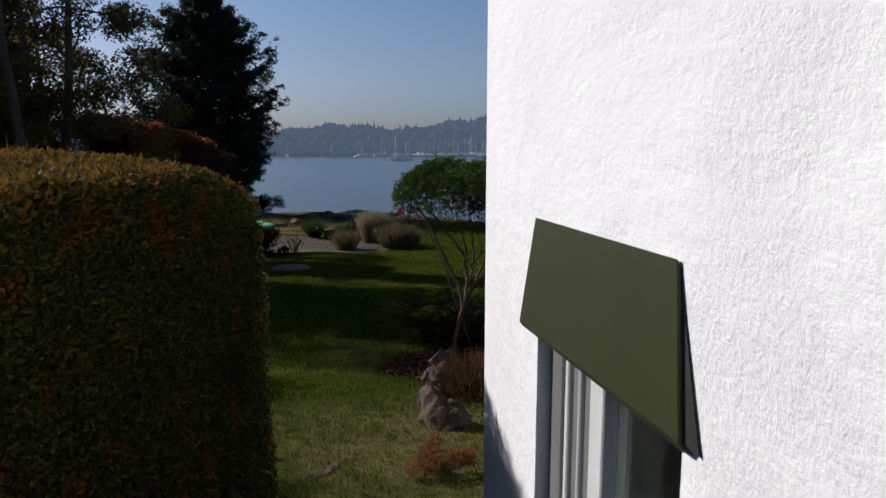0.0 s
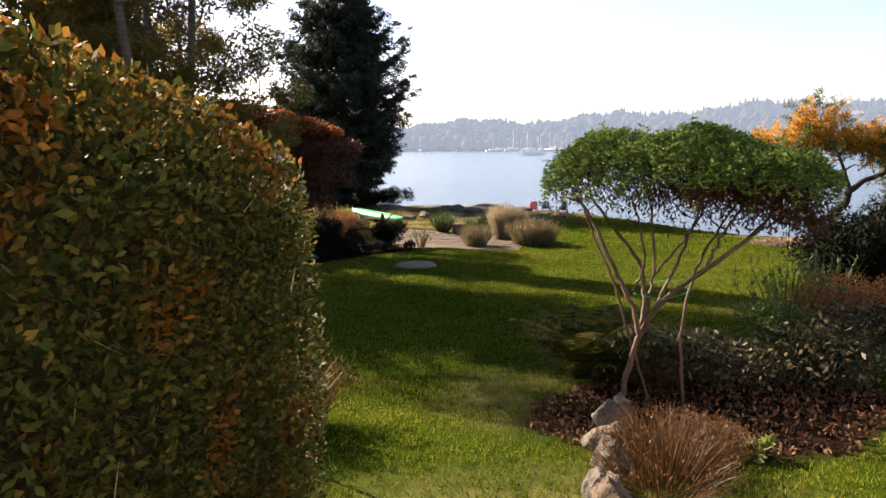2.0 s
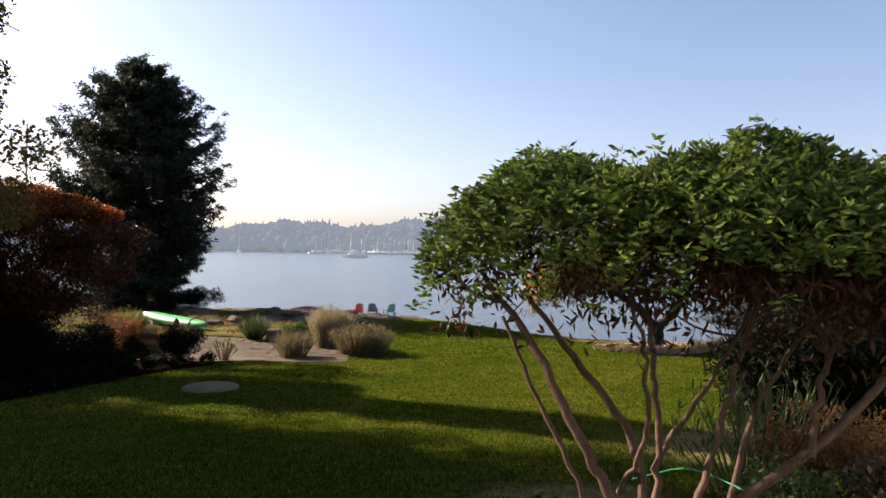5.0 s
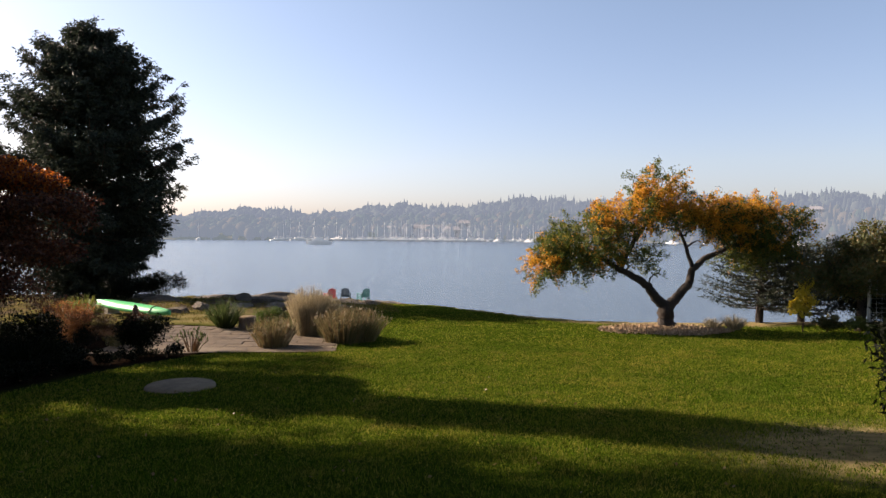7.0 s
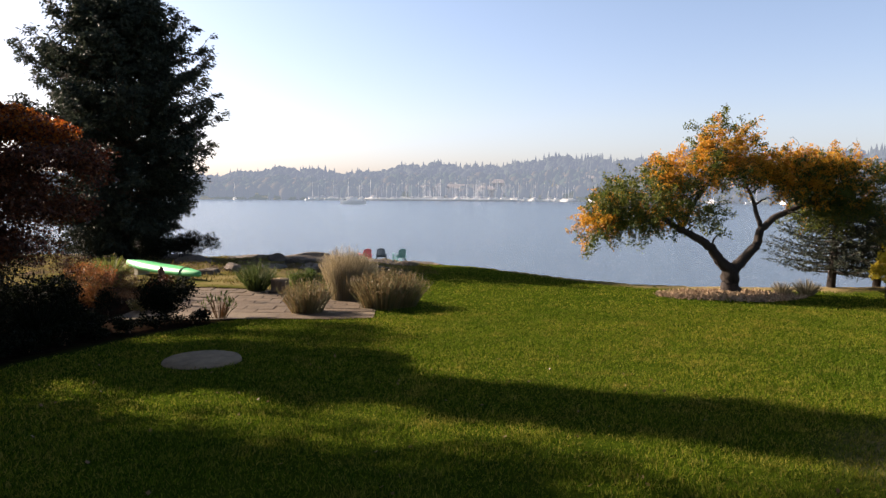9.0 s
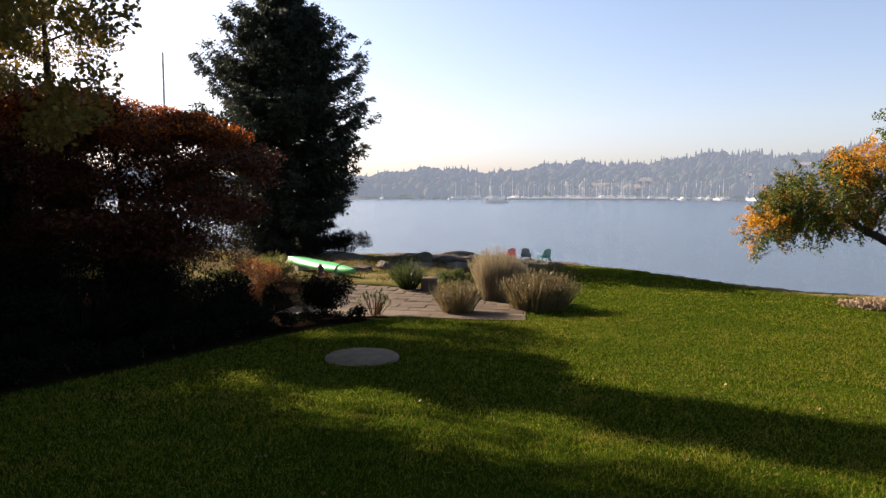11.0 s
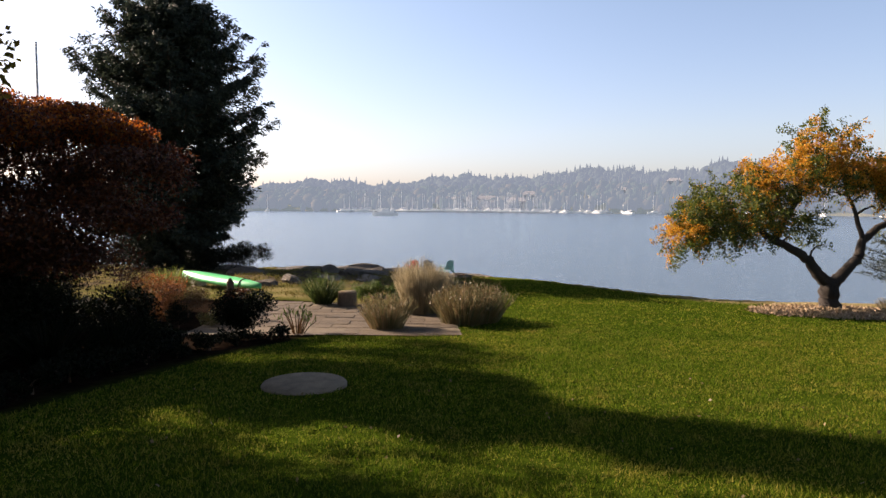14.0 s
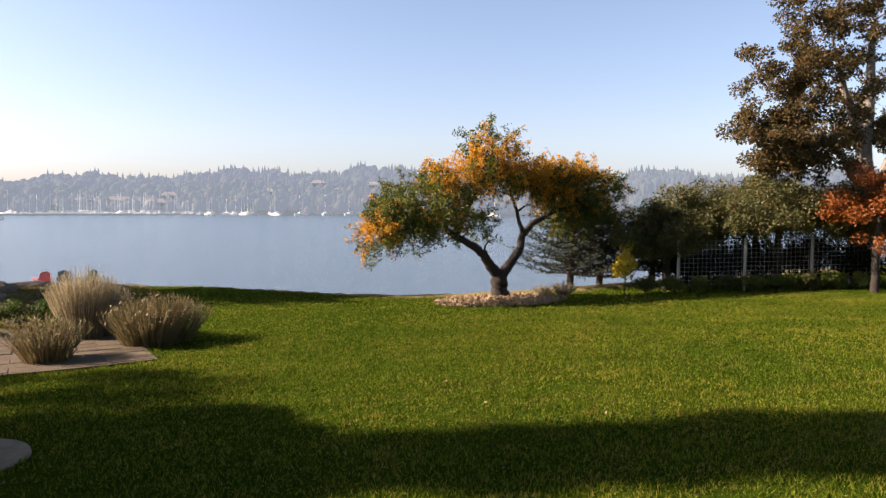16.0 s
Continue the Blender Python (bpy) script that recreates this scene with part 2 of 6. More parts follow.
M["straw"] = leaf("pale_straw", stops((0.36, 0.29, 0.17), (0.46, 0.38, 0.24), (0.24, 0.2, 0.11), (0.4, 0.33, 0.22), k=0.8), 0.35, 0.7)
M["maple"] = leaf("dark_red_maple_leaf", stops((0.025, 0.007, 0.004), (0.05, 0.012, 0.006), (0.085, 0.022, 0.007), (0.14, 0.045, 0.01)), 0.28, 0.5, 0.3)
# sunlight on the maple's top, put into brighter orange leaves
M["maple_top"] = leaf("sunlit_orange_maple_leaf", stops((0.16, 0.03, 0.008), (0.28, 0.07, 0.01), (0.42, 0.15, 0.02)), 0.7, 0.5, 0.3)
M["birch"] = leaf("yellowing_birch_leaf", stops((0.10, 0.11, 0.02), (0.2, 0.15, 0.025), (0.28, 0.17, 0.03), (0.14, 0.10, 0.02), k=0.75), 0.5)
M["orange"] = leaf("turning_leaf", stops((0.03, 0.055, 0.01), (0.055, 0.08, 0.014), (0.085, 0.105, 0.018), (0.16, 0.14, 0.02)), 0.5, 0.5, 0.3)
M["orange2"] = leaf("golden_autumn_leaf", stops((0.48, 0.22, 0.02), (0.58, 0.30, 0.03), (0.42, 0.16, 0.018), (0.36, 0.26, 0.03)), 0.55, 0.5, 0.3)
M["oak"] = leaf("browning_oak_leaf", stops((0.06, 0.06, 0.02), (0.11, 0.08, 0.03), (0.16, 0.085, 0.035), (0.05, 0.06, 0.025), k=0.8), 0.35, 0.7, 0.1)
M["apple"] = leaf("dull_olive_leaf", stops((0.05, 0.065, 0.02), (0.08, 0.09, 0.03), (0.14, 0.09, 0.03), k=0.95), 0.35)
M["red_tree"] = leaf("russet_autumn_leaf", stops((0.3, 0.075, 0.018), (0.38, 0.12, 0.02), (0.2, 0.06, 0.02), k=0.75), 0.4)
M["sapling"] = leaf("bright_yellow_leaf", stops((0.5, 0.38, 0.03), (0.6, 0.46, 0.05), (0.4, 0.33, 0.04)), 0.5)


def lawn_blade():
    """Mown grass: a tone for each blade, tufts of lighter and darker growth, worn straw patches."""
    s = Nodes("lawn_blade", 0.8, 0, 0.02)
    rnd = s.n("NewGeometry").outputs["Random Per Island"]
    col = s.ramp(rnd, stops((0.018, 0.043, 0.004), (0.046, 0.088, 0.006), (0.09, 0.13, 0.011), (0.135, 0.16, 0.018), (0.21, 0.19, 0.045)))
    worn = s.ramp(s.noise(1.7, 5), [(0.52, (0, 0, 0)), (0.72, (0.7, 0.7, 0.7))])
    col = s.mix(worn, col, s.ramp(rnd, stops((0.10, 0.10, 0.012), (0.18, 0.155, 0.03), (0.28, 0.23, 0.06))))
    broad = s.ramp(s.noise(0.35, 4), [(0.35, (0.72, 0.85, 0.75)), (0.65, (1.28, 1.15, 1.2))])
    tuft_ = s.ramp(s.noise(22, 3), [(0.32, (0.6, 0.62, 0.6)), (0.68, (1.25, 1.22, 1.2))])
    col = s.mix(1.0, s.mix(1.0, col, broad, "MULTIPLY"), tuft_, "MULTIPLY")
    s.colour(col)
    tr = s.n("BsdfTranslucent")
    s.link(col, tr.inputs[0])
    mx = s.n("MixShader", Fac=0.4)
    s.link(s.b.outputs[0], mx.inputs[1])
    s.link(tr.outputs[0], mx.inputs[2])
    s.link(mx.outputs[0], s.out.inputs[0])
    return s.m


M["grass"] = lawn_blade()
M["bed_leaf"] = leaf("bed_leaf", stops((0.008, 0.012, 0.004), (0.015, 0.02, 0.007), (0.03, 0.03, 0.01), (0.055, 0.042, 0.018), (0.22, 0.17, 0.10)), 0.3, 0.5, 0.2)
M["fallen"] = leaf("fallen_leaf", stops((0.3, 0.2, 0.08), (0.4, 0.28, 0.12), (0.24, 0.12, 0.05), k=0.45), 0.2)
M["litter"] = leaf("bed_litter", stops((0.02, 0.011, 0.007), (0.05, 0.022, 0.012), (0.10, 0.042, 0.02), (0.16, 0.09, 0.05)), 0.1, 0.85, 0.1)
M["shore_grass"] = leaf("shore_grass", stops((0.05, 0.06, 0.012), (0.10, 0.09, 0.02), (0.16, 0.125, 0.04), (0.07, 0.05, 0.02)), 0.35, 0.8, 0.05)
M["chips"] = leaf("wood_chip", stops((0.3, 0.2, 0.12), (0.45, 0.33, 0.22), (0.2, 0.13, 0.08), k=0.8), 0.0, 0.9, 0.1)
M["kayak"] = plain("green_plastic_hull", (0.06, 0.42, 0.16), (0.08, 0.48, 0.2), 2, 0.35, 0, 0.5, 0.04, 0.004)
M["black"] = plain("black_strap", (0.012, 0.012, 0.012), (0.02, 0.02, 0.02), 8, 0.7)
M["red_plastic"] = plain("red_plastic", (0.5, 0.025, 0.025), (0.58, 0.04, 0.04), 3, 0.45, 0, 0.4, 0.05, 0.004)
M["navy_plastic"] = plain("dark_blue_green_plastic", (0.02, 0.05, 0.07), (0.03, 0.065, 0.085), 3, 0.45, 0, 0.4, 0.05, 0.004)
M["teal_plastic"] = plain("teal_plastic", (0.04, 0.19, 0.19), (0.05, 0.22, 0.22), 3, 0.45, 0, 0.4, 0.05, 0.004)
M["post"] = plain("weathered_post", (0.3, 0.28, 0.24), (0.5, 0.47, 0.41), 8, 0.9, stretch=(4, 4, 0.6))
M["wire"] = plain("galvanised_wire", (0.4, 0.41, 0.41), (0.52, 0.53, 0.53), 8, 0.55, 0.5)
M["hose"] = plain("green_twine", (0.05, 0.3, 0.14), (0.06, 0.36, 0.18), 8, 0.6)


def haze_glow(mat, glow):
    """Paints distance haze onto a material as a blue-grey glow."""
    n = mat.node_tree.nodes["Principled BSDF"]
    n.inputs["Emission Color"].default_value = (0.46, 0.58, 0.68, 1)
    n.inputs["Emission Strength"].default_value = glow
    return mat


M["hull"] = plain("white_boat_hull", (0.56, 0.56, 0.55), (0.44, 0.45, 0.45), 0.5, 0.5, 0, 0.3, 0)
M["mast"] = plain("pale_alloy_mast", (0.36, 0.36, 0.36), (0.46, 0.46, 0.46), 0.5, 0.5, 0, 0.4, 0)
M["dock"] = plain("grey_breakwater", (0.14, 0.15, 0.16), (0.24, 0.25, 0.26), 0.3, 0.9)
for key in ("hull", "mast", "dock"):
    haze_glow(M[key], 0.1)
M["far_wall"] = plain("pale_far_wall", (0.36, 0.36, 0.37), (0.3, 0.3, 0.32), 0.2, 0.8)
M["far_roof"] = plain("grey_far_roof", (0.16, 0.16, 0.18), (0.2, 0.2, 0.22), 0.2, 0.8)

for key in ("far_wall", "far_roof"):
    haze_glow(M[key], 0.07)


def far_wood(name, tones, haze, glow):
    """Woods across the bay, with haze painted in as an even blue glow."""
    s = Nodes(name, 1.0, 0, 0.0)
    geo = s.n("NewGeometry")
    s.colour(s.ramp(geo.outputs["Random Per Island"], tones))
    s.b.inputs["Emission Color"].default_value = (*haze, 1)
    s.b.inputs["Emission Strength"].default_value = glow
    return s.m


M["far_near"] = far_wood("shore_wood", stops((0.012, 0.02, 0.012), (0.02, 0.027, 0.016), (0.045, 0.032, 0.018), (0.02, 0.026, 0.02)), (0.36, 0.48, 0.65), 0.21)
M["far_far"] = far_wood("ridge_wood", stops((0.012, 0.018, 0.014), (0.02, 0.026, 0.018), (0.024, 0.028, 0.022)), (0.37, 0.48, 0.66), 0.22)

# ---- geometry helpers ----
rng = np.random.default_rng(7)


def mesh_of(name, verts, faces, mat=None, smooth=False):
    """A mesh from an array of vertices and arrays or lists of faces."""
    me = bpy.data.meshes.new(name)
    verts = np.asarray(verts, dtype=np.float32)
    if isinstance(faces, np.ndarray):
        n, k = faces.shape
        me.vertices.add(len(verts))
        me.vertices.foreach_set("co", verts.ravel())
        me.loops.add(n * k)
        me.loops.foreach_set("vertex_index", faces.astype(np.int32).ravel())
        me.polygons.add(n)
        me.polygons.foreach_set("loop_start", np.arange(0, n * k, k, dtype=np.int32))
        me.update(calc_edges=True)
    else:
        me.from_pydata(verts.tolist(), [], faces)
    me.validate()
    if mat:
        me.materials.append(mat)
    if smooth:
        me.polygons.foreach_set("use_smooth", np.ones(len(me.polygons), dtype=bool))
    return me


def thing(name, at, label, category, group="", kind="", turn=0.0):
    """An Empty at the base of a thing with parts."""
    ob = new(name)
    ob.matrix_world = pose(*at, 0, 0, turn)
    return tagged(ob, label, category, group, kind)


def part(name, me, parent, label="", kind=""):
    """A mesh object under a thing; its vertices are in the thing's own coordinates."""
    ob = new(name, me)
    ob.parent = parent
    return tagged(ob, label, kind=kind)


def bm_mesh(name, bm, mat, smooth=False):
    me = bpy.data.meshes.new(name)
    bm.normal_update()
    bm.to_mesh(me)
    bm.free()
    me.materials.append(mat)
    if smooth:
        me.polygons.foreach_set("use_smooth", np.ones(len(me.polygons), dtype=bool))
    return me


def box(bm, x0, x1, y0, y1, z0, z1, bevel=0.0, m=None):
    """Adds a box, its edges rounded off by bevel."""
    geom = bmesh.ops.create_cube(bm, size=1)["verts"]
    for v in geom:
        v.co = Vector(((x0 + x1) / 2 + v.co.x * (x1 - x0), (y0 + y1) / 2 + v.co.y * (y1 - y0), (z0 + z1) / 2 + v.co.z * (z1 - z0)))
    made = geom
    if bevel:
        r = bmesh.ops.bevel(bm, geom=list({e for v in geom for e in v.link_edges}), offset=bevel, segments=1, affect="EDGES")
        made = list({v for f in r["faces"] for v in f.verts} | {v for v in geom if v.is_valid})
    if m is not None:
        bmesh.ops.transform(bm, matrix=m, verts=made)
    return made


def box_mesh(name, mat, *boxes, bevel=0.0):
    bm = bmesh.new()
    for b in boxes:
        box(bm, *b, bevel=bevel)
    return bm_mesh(name, bm, mat)


def lathe(name, mat, profile, sides=16, smooth=True):
    """Turned round z: a profile of (radius, height)."""
    a = np.linspace(0, 2 * math.pi, sides, endpoint=False)
    v = [(r * math.cos(t), r * math.sin(t), z) for r, z in profile for t in a]
    f = [[i * sides + j, i * sides + (j + 1) % sides, (i + 1) * sides + (j + 1) % sides, (i + 1) * sides + j] for i in range(len(profile) - 1) for j in range(sides)]
    f += [list(range((len(profile) - 1) * sides, len(profile) * sides)), list(range(sides))[::-1]]
    return mesh_of(name, v, f, mat, smooth)


def tube(pts, radii, sides=6):
    """A tapered tube along pts: vertices and quads."""
    pts = np.asarray(pts, dtype=float)
    tan = np.gradient(pts, axis=0)
    tan /= np.linalg.norm(tan, axis=1)[:, None] + 1e-9
    ref = np.array([0.31, 0.95, 0.05])
    s = np.cross(tan, ref)
    s /= np.linalg.norm(s, axis=1)[:, None] + 1e-9
    u = np.cross(s, tan)
    a = np.linspace(0, 2 * math.pi, sides, endpoint=False)
    r = np.asarray(radii, dtype=float)[:, None, None]
    v = pts[:, None] + r * (np.cos(a)[None, :, None] * s[:, None] + np.sin(a)[None, :, None] * u[:, None])
    i, j = np.meshgrid(np.arange(len(pts) - 1), np.arange(sides), indexing="ij")
    k = (j + 1) % sides
    f = np.stack([i * sides + j, i * sides + k, (i + 1) * sides + k, (i + 1) * sides + j], axis=-1).reshape(-1, 4)
    return v.reshape(-1, 3), f


def join(pieces):
    vs, fs, n = [], [], 0
    for v, f in pieces:
        vs.append(v), fs.append(f + n)
        n += len(v)
    return np.concatenate(vs), np.concatenate(fs)


def unit(v):
    return v / (np.linalg.norm(v, axis=-1, keepdims=True) + 1e-9)


def blades(pts, length, width, aim=None, spread=1.0, fold=0.0):
    """One pointed leaf at each point: quads, or two halves folded along the middle."""
    n = len(pts)
    d = rng.normal(size=(n, 3)) * spread
    if aim is not None:
        d = d + aim
    d = unit(d)
    s = unit(np.cross(d, rng.normal(size=(n, 3))))
    u = np.cross(s, d)
    ln = (length * rng.uniform(0.65, 1.25, n))[:, None]
    wd = (width * rng.uniform(0.7, 1.2, n))[:, None] / 2
    tip, mid = pts + d * ln, pts + d * ln * 0.5
    if not fold:
        v = np.stack([pts, mid + s * wd, tip, mid - s * wd], axis=1).reshape(-1, 3)
        return v, np.arange(4 * n).reshape(n, 4)
    keel = mid - u * wd * fold
    v = np.stack([pts, mid + s * wd, tip, mid - s * wd, keel], axis=1).reshape(-1, 3)
    b = np.arange(n)[:, None] * 5
    return v, np.concatenate([b + np.array([[0, 4, 2, 1]]), b + np.array([[0, 3, 2, 4]])])


def stalks(pts, length, width, aim, spread=0.3):
    """Upright blades: narrow triangles standing on the points."""
    n = len(pts)
    d = unit(rng.normal(size=(n, 3)) * spread + aim)
    s = unit(np.cross(d, rng.normal(size=(n, 3))))
    ln = (length * rng.uniform(0.6, 1.3, n))[:, None]
    wd = (width * rng.uniform(0.7, 1.2, n))[:, None] / 2
    v = np.stack([pts + s * wd, pts - s * wd, pts + d * ln], axis=1).reshape(-1, 3)
    return v, np.arange(3 * n).reshape(n, 3)


def in_ball(n):
    return unit(rng.normal(size=(n, 3))) * (rng.uniform(0, 1, n) ** (1 / 3))[:, None]


def cloud(clumps, count, squash=0.7, shell=0.5):
    """Points in clumps (x, y, z, radius), more of them towards the outside."""
    c = np.asarray(clumps, dtype=float)
    w = c[:, 3] ** 2
    pick = rng.choice(len(c), count, p=w / w.sum())
    o = unit(rng.normal(size=(count, 3))) * (rng.uniform(shell ** 3, 1, count) ** (1 / 3))[:, None]
    o[:, 2] *= squash
    return c[pick, :3] + o * c[pick, 3:4]


def grow(limbs, targets, r_tip=0.008, thick=0.035):
    """Main limbs (points, radii) and a bent branch from the nearest limb to each target."""
    pieces, nodes = [], []
    for pts, radii in limbs:
        pts = np.asarray(pts, dtype=float)
        t = np.linspace(0, len(pts) - 1, (len(pts) - 1) * 5 + 1)
        k = np.arange(len(pts))
        q = np.stack([np.interp(t, k, pts[:, i]) for i in range(3)], axis=1)
        for _ in range(2):
            q[1:-1] = (q[:-2] + 2 * q[1:-1] + q[2:]) / 4
        q[1:-1] += rng.normal(size=(len(q) - 2, 3)) * np.interp(t, k, radii)[1:-1, None] * 0.18
        rr = np.interp(t, k, radii)
        pieces.append(tube(q, rr, 8))
        nodes += [(*p, r) for p, r in zip(q[2:], rr[2:])]
    nodes = np.array(nodes)
    targets = np.asarray(targets, dtype=float)
    order = np.argsort([np.min(np.linalg.norm(nodes[:, :3] - p[:3], axis=1)) for p in targets])
    for i in order:
        p = targets[i, :3]
        d = np.linalg.norm(nodes[:, :3] - p, axis=1) + 0.8 * np.maximum(0, nodes[:, 2] - p[2])
        j = np.argmin(d)
        a, r0 = nodes[j, :3], min(nodes[j, 3] * 0.7, thick)
        ln = np.linalg.norm(p - a)
        if ln < 0.05:
            continue
        t = np.linspace(0, 1, 7)[:, None]
        bend = np.array([0, 0, 0.12 * ln]) + rng.normal(size=3) * 0.08 * ln
        q = a + (p - a) * t + bend * np.sin(t * math.pi)
        q[1:-1] += rng.normal(size=(5, 3)) * 0.02 * ln
        rr = np.linspace(r0, max(r_tip, r0 * 0.3), 7)
        pieces.append(tube(q, rr, 5))
        nodes = np.concatenate([nodes, np.column_stack([q[2:], rr[2:]])])
    return join(pieces)


# ---- the lie of the land ----
GY = (-400, -2, 0, 4, 10, 14.7, 22, 28, 33, 40, 45, 60, 72)
GZ = (-0.2, -0.75, -0.9, -1.3, -2.05, -2.45, -3.04, -3.42, -3.66, -3.90, -4.2, -5.55, -6.5)
CX = (-400, -60, -20, -12, -6, 0, 2.3, 4.4, 5.7, 7.3, 8.3, 9.4, 11.2, 13.5, 30, 60, 400)
CY = (150, 80, 75, 68, 66, 64.5, 62, 50, 42.8, 38.6, 37.1, 35.8, 34.9, 34.6, 34.6, 33, -20)
SEA = -6.3
RIDGE_A = (-90, -40, -20, -9, 0, 9.5, 24, 50, 70, 120)
RIDGE_H = (12, 12, 13, 15, 19, 26, 33, 29, 25, 14)


def land(x, y):
    """Height of the ground at arrays x, y."""
    x, y = np.asarray(x, dtype=float), np.asarray(y, dtype=float)
    z = np.interp(y, GY, GZ)
    c = np.interp(x, CX, CY)
    z = z + 0.13 * np.clip((-1.5 - x) / 4, 0, 1) * np.clip((y - 28) / 5, 0, 1)
    z = z + 0.14 * np.exp(-((y - 51) / 6.5) ** 2) * np.clip((-1.8 - x) / 3.5, 0, 1)
    rocky = np.clip((y - 37.5) / 3, 0, 1) * np.clip((2.5 - x) / 2.5, 0, 1)
    bumps = 0.5 * np.sin(1.1 * x + 0.7 * y) * np.sin(0.9 * y - 0.4 * x) + 0.35 * np.sin(2.7 * x - 1.3) * np.sin(2.3 * y + 0.5) + 0.25 * np.sin(5.1 * x + 1.0) * np.sin(4.7 * y)
    z = z + rocky * (0.14 + 0.2 * bumps)
    z = z + 0.012 * np.sin(2.1 * x + 0.6) * np.sin(1.7 * y)
    over = np.maximum(0, y - c)
    z = z - np.minimum(over * (0.55 + 0.08 * np.sin(x * 0.8)) + 0.05 * over ** 2, 4.6)
    r = np.hypot(x, y - 12)
    az = np.degrees(np.arctan2(x, y - 12))
    rise = np.interp(az, RIDGE_A, RIDGE_H) + 3 * np.sin(az * 0.55) + 1.2 * np.sin(az * 1.9)
    far = np.clip((r - 470) / 180, 0, 1)
    return np.where(r > 465, -7.9 + np.clip((r - 465) / 6, 0, 1) * 2.0 + rise * far ** 0.8, z)


def gz(x, y):
    return float(land(x, y))


def near_axis(a, b, step, coarse):
    fine = np.arange(a, b + step / 2, step)
    return np.concatenate([[-v for v in coarse if -v < a - 2], fine, [v for v in coarse if v > b + 2]])


COARSE = sorted([4000, 2500, 1500, 1000, 850, 760, 720] + list(range(420, 700, 16)) + [380, 330, 280, 230, 190, 150, 120, 95, 75, 60, 48, 40, 34])
xs = np.sort(near_axis(-24, 30, 0.3, COARSE))
ys = np.sort(near_axis(-6, 72, 0.3, COARSE))
gx, gy = np.meshgrid(xs, ys)
gzs = land(gx, gy)
nx, ny = len(xs), len(ys)
ii, jj = np.meshgrid(np.arange(ny - 1), np.arange(nx - 1), indexing="ij")
quads = np.stack([ii * nx + jj, ii * nx + jj + 1, (ii + 1) * nx + jj + 1, (ii + 1) * nx + jj], axis=-1).reshape(-1, 4)
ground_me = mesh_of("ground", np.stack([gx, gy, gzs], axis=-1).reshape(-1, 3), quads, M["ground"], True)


def soft(d, w):
    return np.clip(0.5 - d / w, 0, 1)


PATIO = (-5.8, -0.1, 27.35, 33.3)


def in_left_bed(x, y):
    """Signed: below zero inside the planting bed along the left of the lawn."""
    edge = np.interp(y, (8.0, 12.5, 17.0, 21.6, 24.4, 27.2, 28.0), (-3.4, -5.0, -6.2, -5.3, -4.5, -3.2, -2.9))
    return np.where((y > 8) & (y < 34), x - edge, 9.0)


def in_right_bed(x, y):
    cx, cy = 3.2, 10.75
    u, v = (x - cx) * 0.71 + (y - cy) * 0.71, -(x - cx) * 0.71 + (y - cy) * 0.71
    return (np.hypot(u / 2.1, v / 1.3) - 1 + 0.10 * np.sin(3.1 * x) * np.sin(2.7 * y)) * 1.4


soil_w = np.maximum(soft(in_left_bed(gx, gy), 0.5), soft(in_right_bed(gx, gy), 0.35))
rock_w = np.clip(np.maximum(soft(38.2 - gy + 0.8 * np.sin(gx), 1.5) * soft(gx - 1.4 - 0.02 * (gy - 40), 1.5), soft(np.interp(gx, CX, CY) + 0.4 - gy, 0.7)), 0, 1)
rock_w = np.where(np.hypot(gx, gy - 12) > 300, 1, rock_w)
lip = soft(np.interp(gx, CX, CY) - 1.5 - gy + 0.3 * np.sin(gx * 2), 1.0)
dry_w = np.maximum(lip, np.maximum(np.maximum(soft(np.hypot((gx - 6.3) / 1.5, gy - 16.7) - 1.25, 0.8), soft(np.hypot((gx - 3.1) / 1.2, (gy - 14.3) / 0.6) - 0.9, 0.6) * 0.8), soft(np.hypot((gx - 1.3) / 0.7, (gy - 10.6)) - 1.0, 0.8) * 0.35))
dry_w = np.maximum(dry_w, soft(np.hypot(gx - 2.2, (gy - 7.2) / 0.8) - 1.6, 1.5) * 0.55)
dry_w = np.maximum(dry_w, soft(33.6 - gy, 0.8) * soft(gx + 0.9, 1.2) * np.clip(0.45 + 0.4 * np.sin(1.7 * gx + 1.1 * np.sin(1.3 * gy)) * np.sin(1.9 * gy), 0, 0.8))
zone_at = ground_me.color_attributes.new("zone", "FLOAT_COLOR", "POINT")
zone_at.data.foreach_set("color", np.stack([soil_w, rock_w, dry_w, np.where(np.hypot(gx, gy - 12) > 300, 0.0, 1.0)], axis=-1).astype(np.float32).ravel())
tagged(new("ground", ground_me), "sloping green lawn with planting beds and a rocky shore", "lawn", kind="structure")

wx = np.array([-4000, -600, -200, -60, 0, 60, 200, 600, 4000], dtype=float)
wv = [(x, y, SEA) for y in wx for x in wx]
wf = [[i * 9 + j, i * 9 + j + 1, (i + 1) * 9 + j + 1, (i + 1) * 9 + j] for i in range(8) for j in range(8)]
tagged(new("water", mesh_of("water", wv, wf, M["water"])), "calm blue-grey bay with fine ripples", "sea", kind="structure")

# ---- lawn blades ----


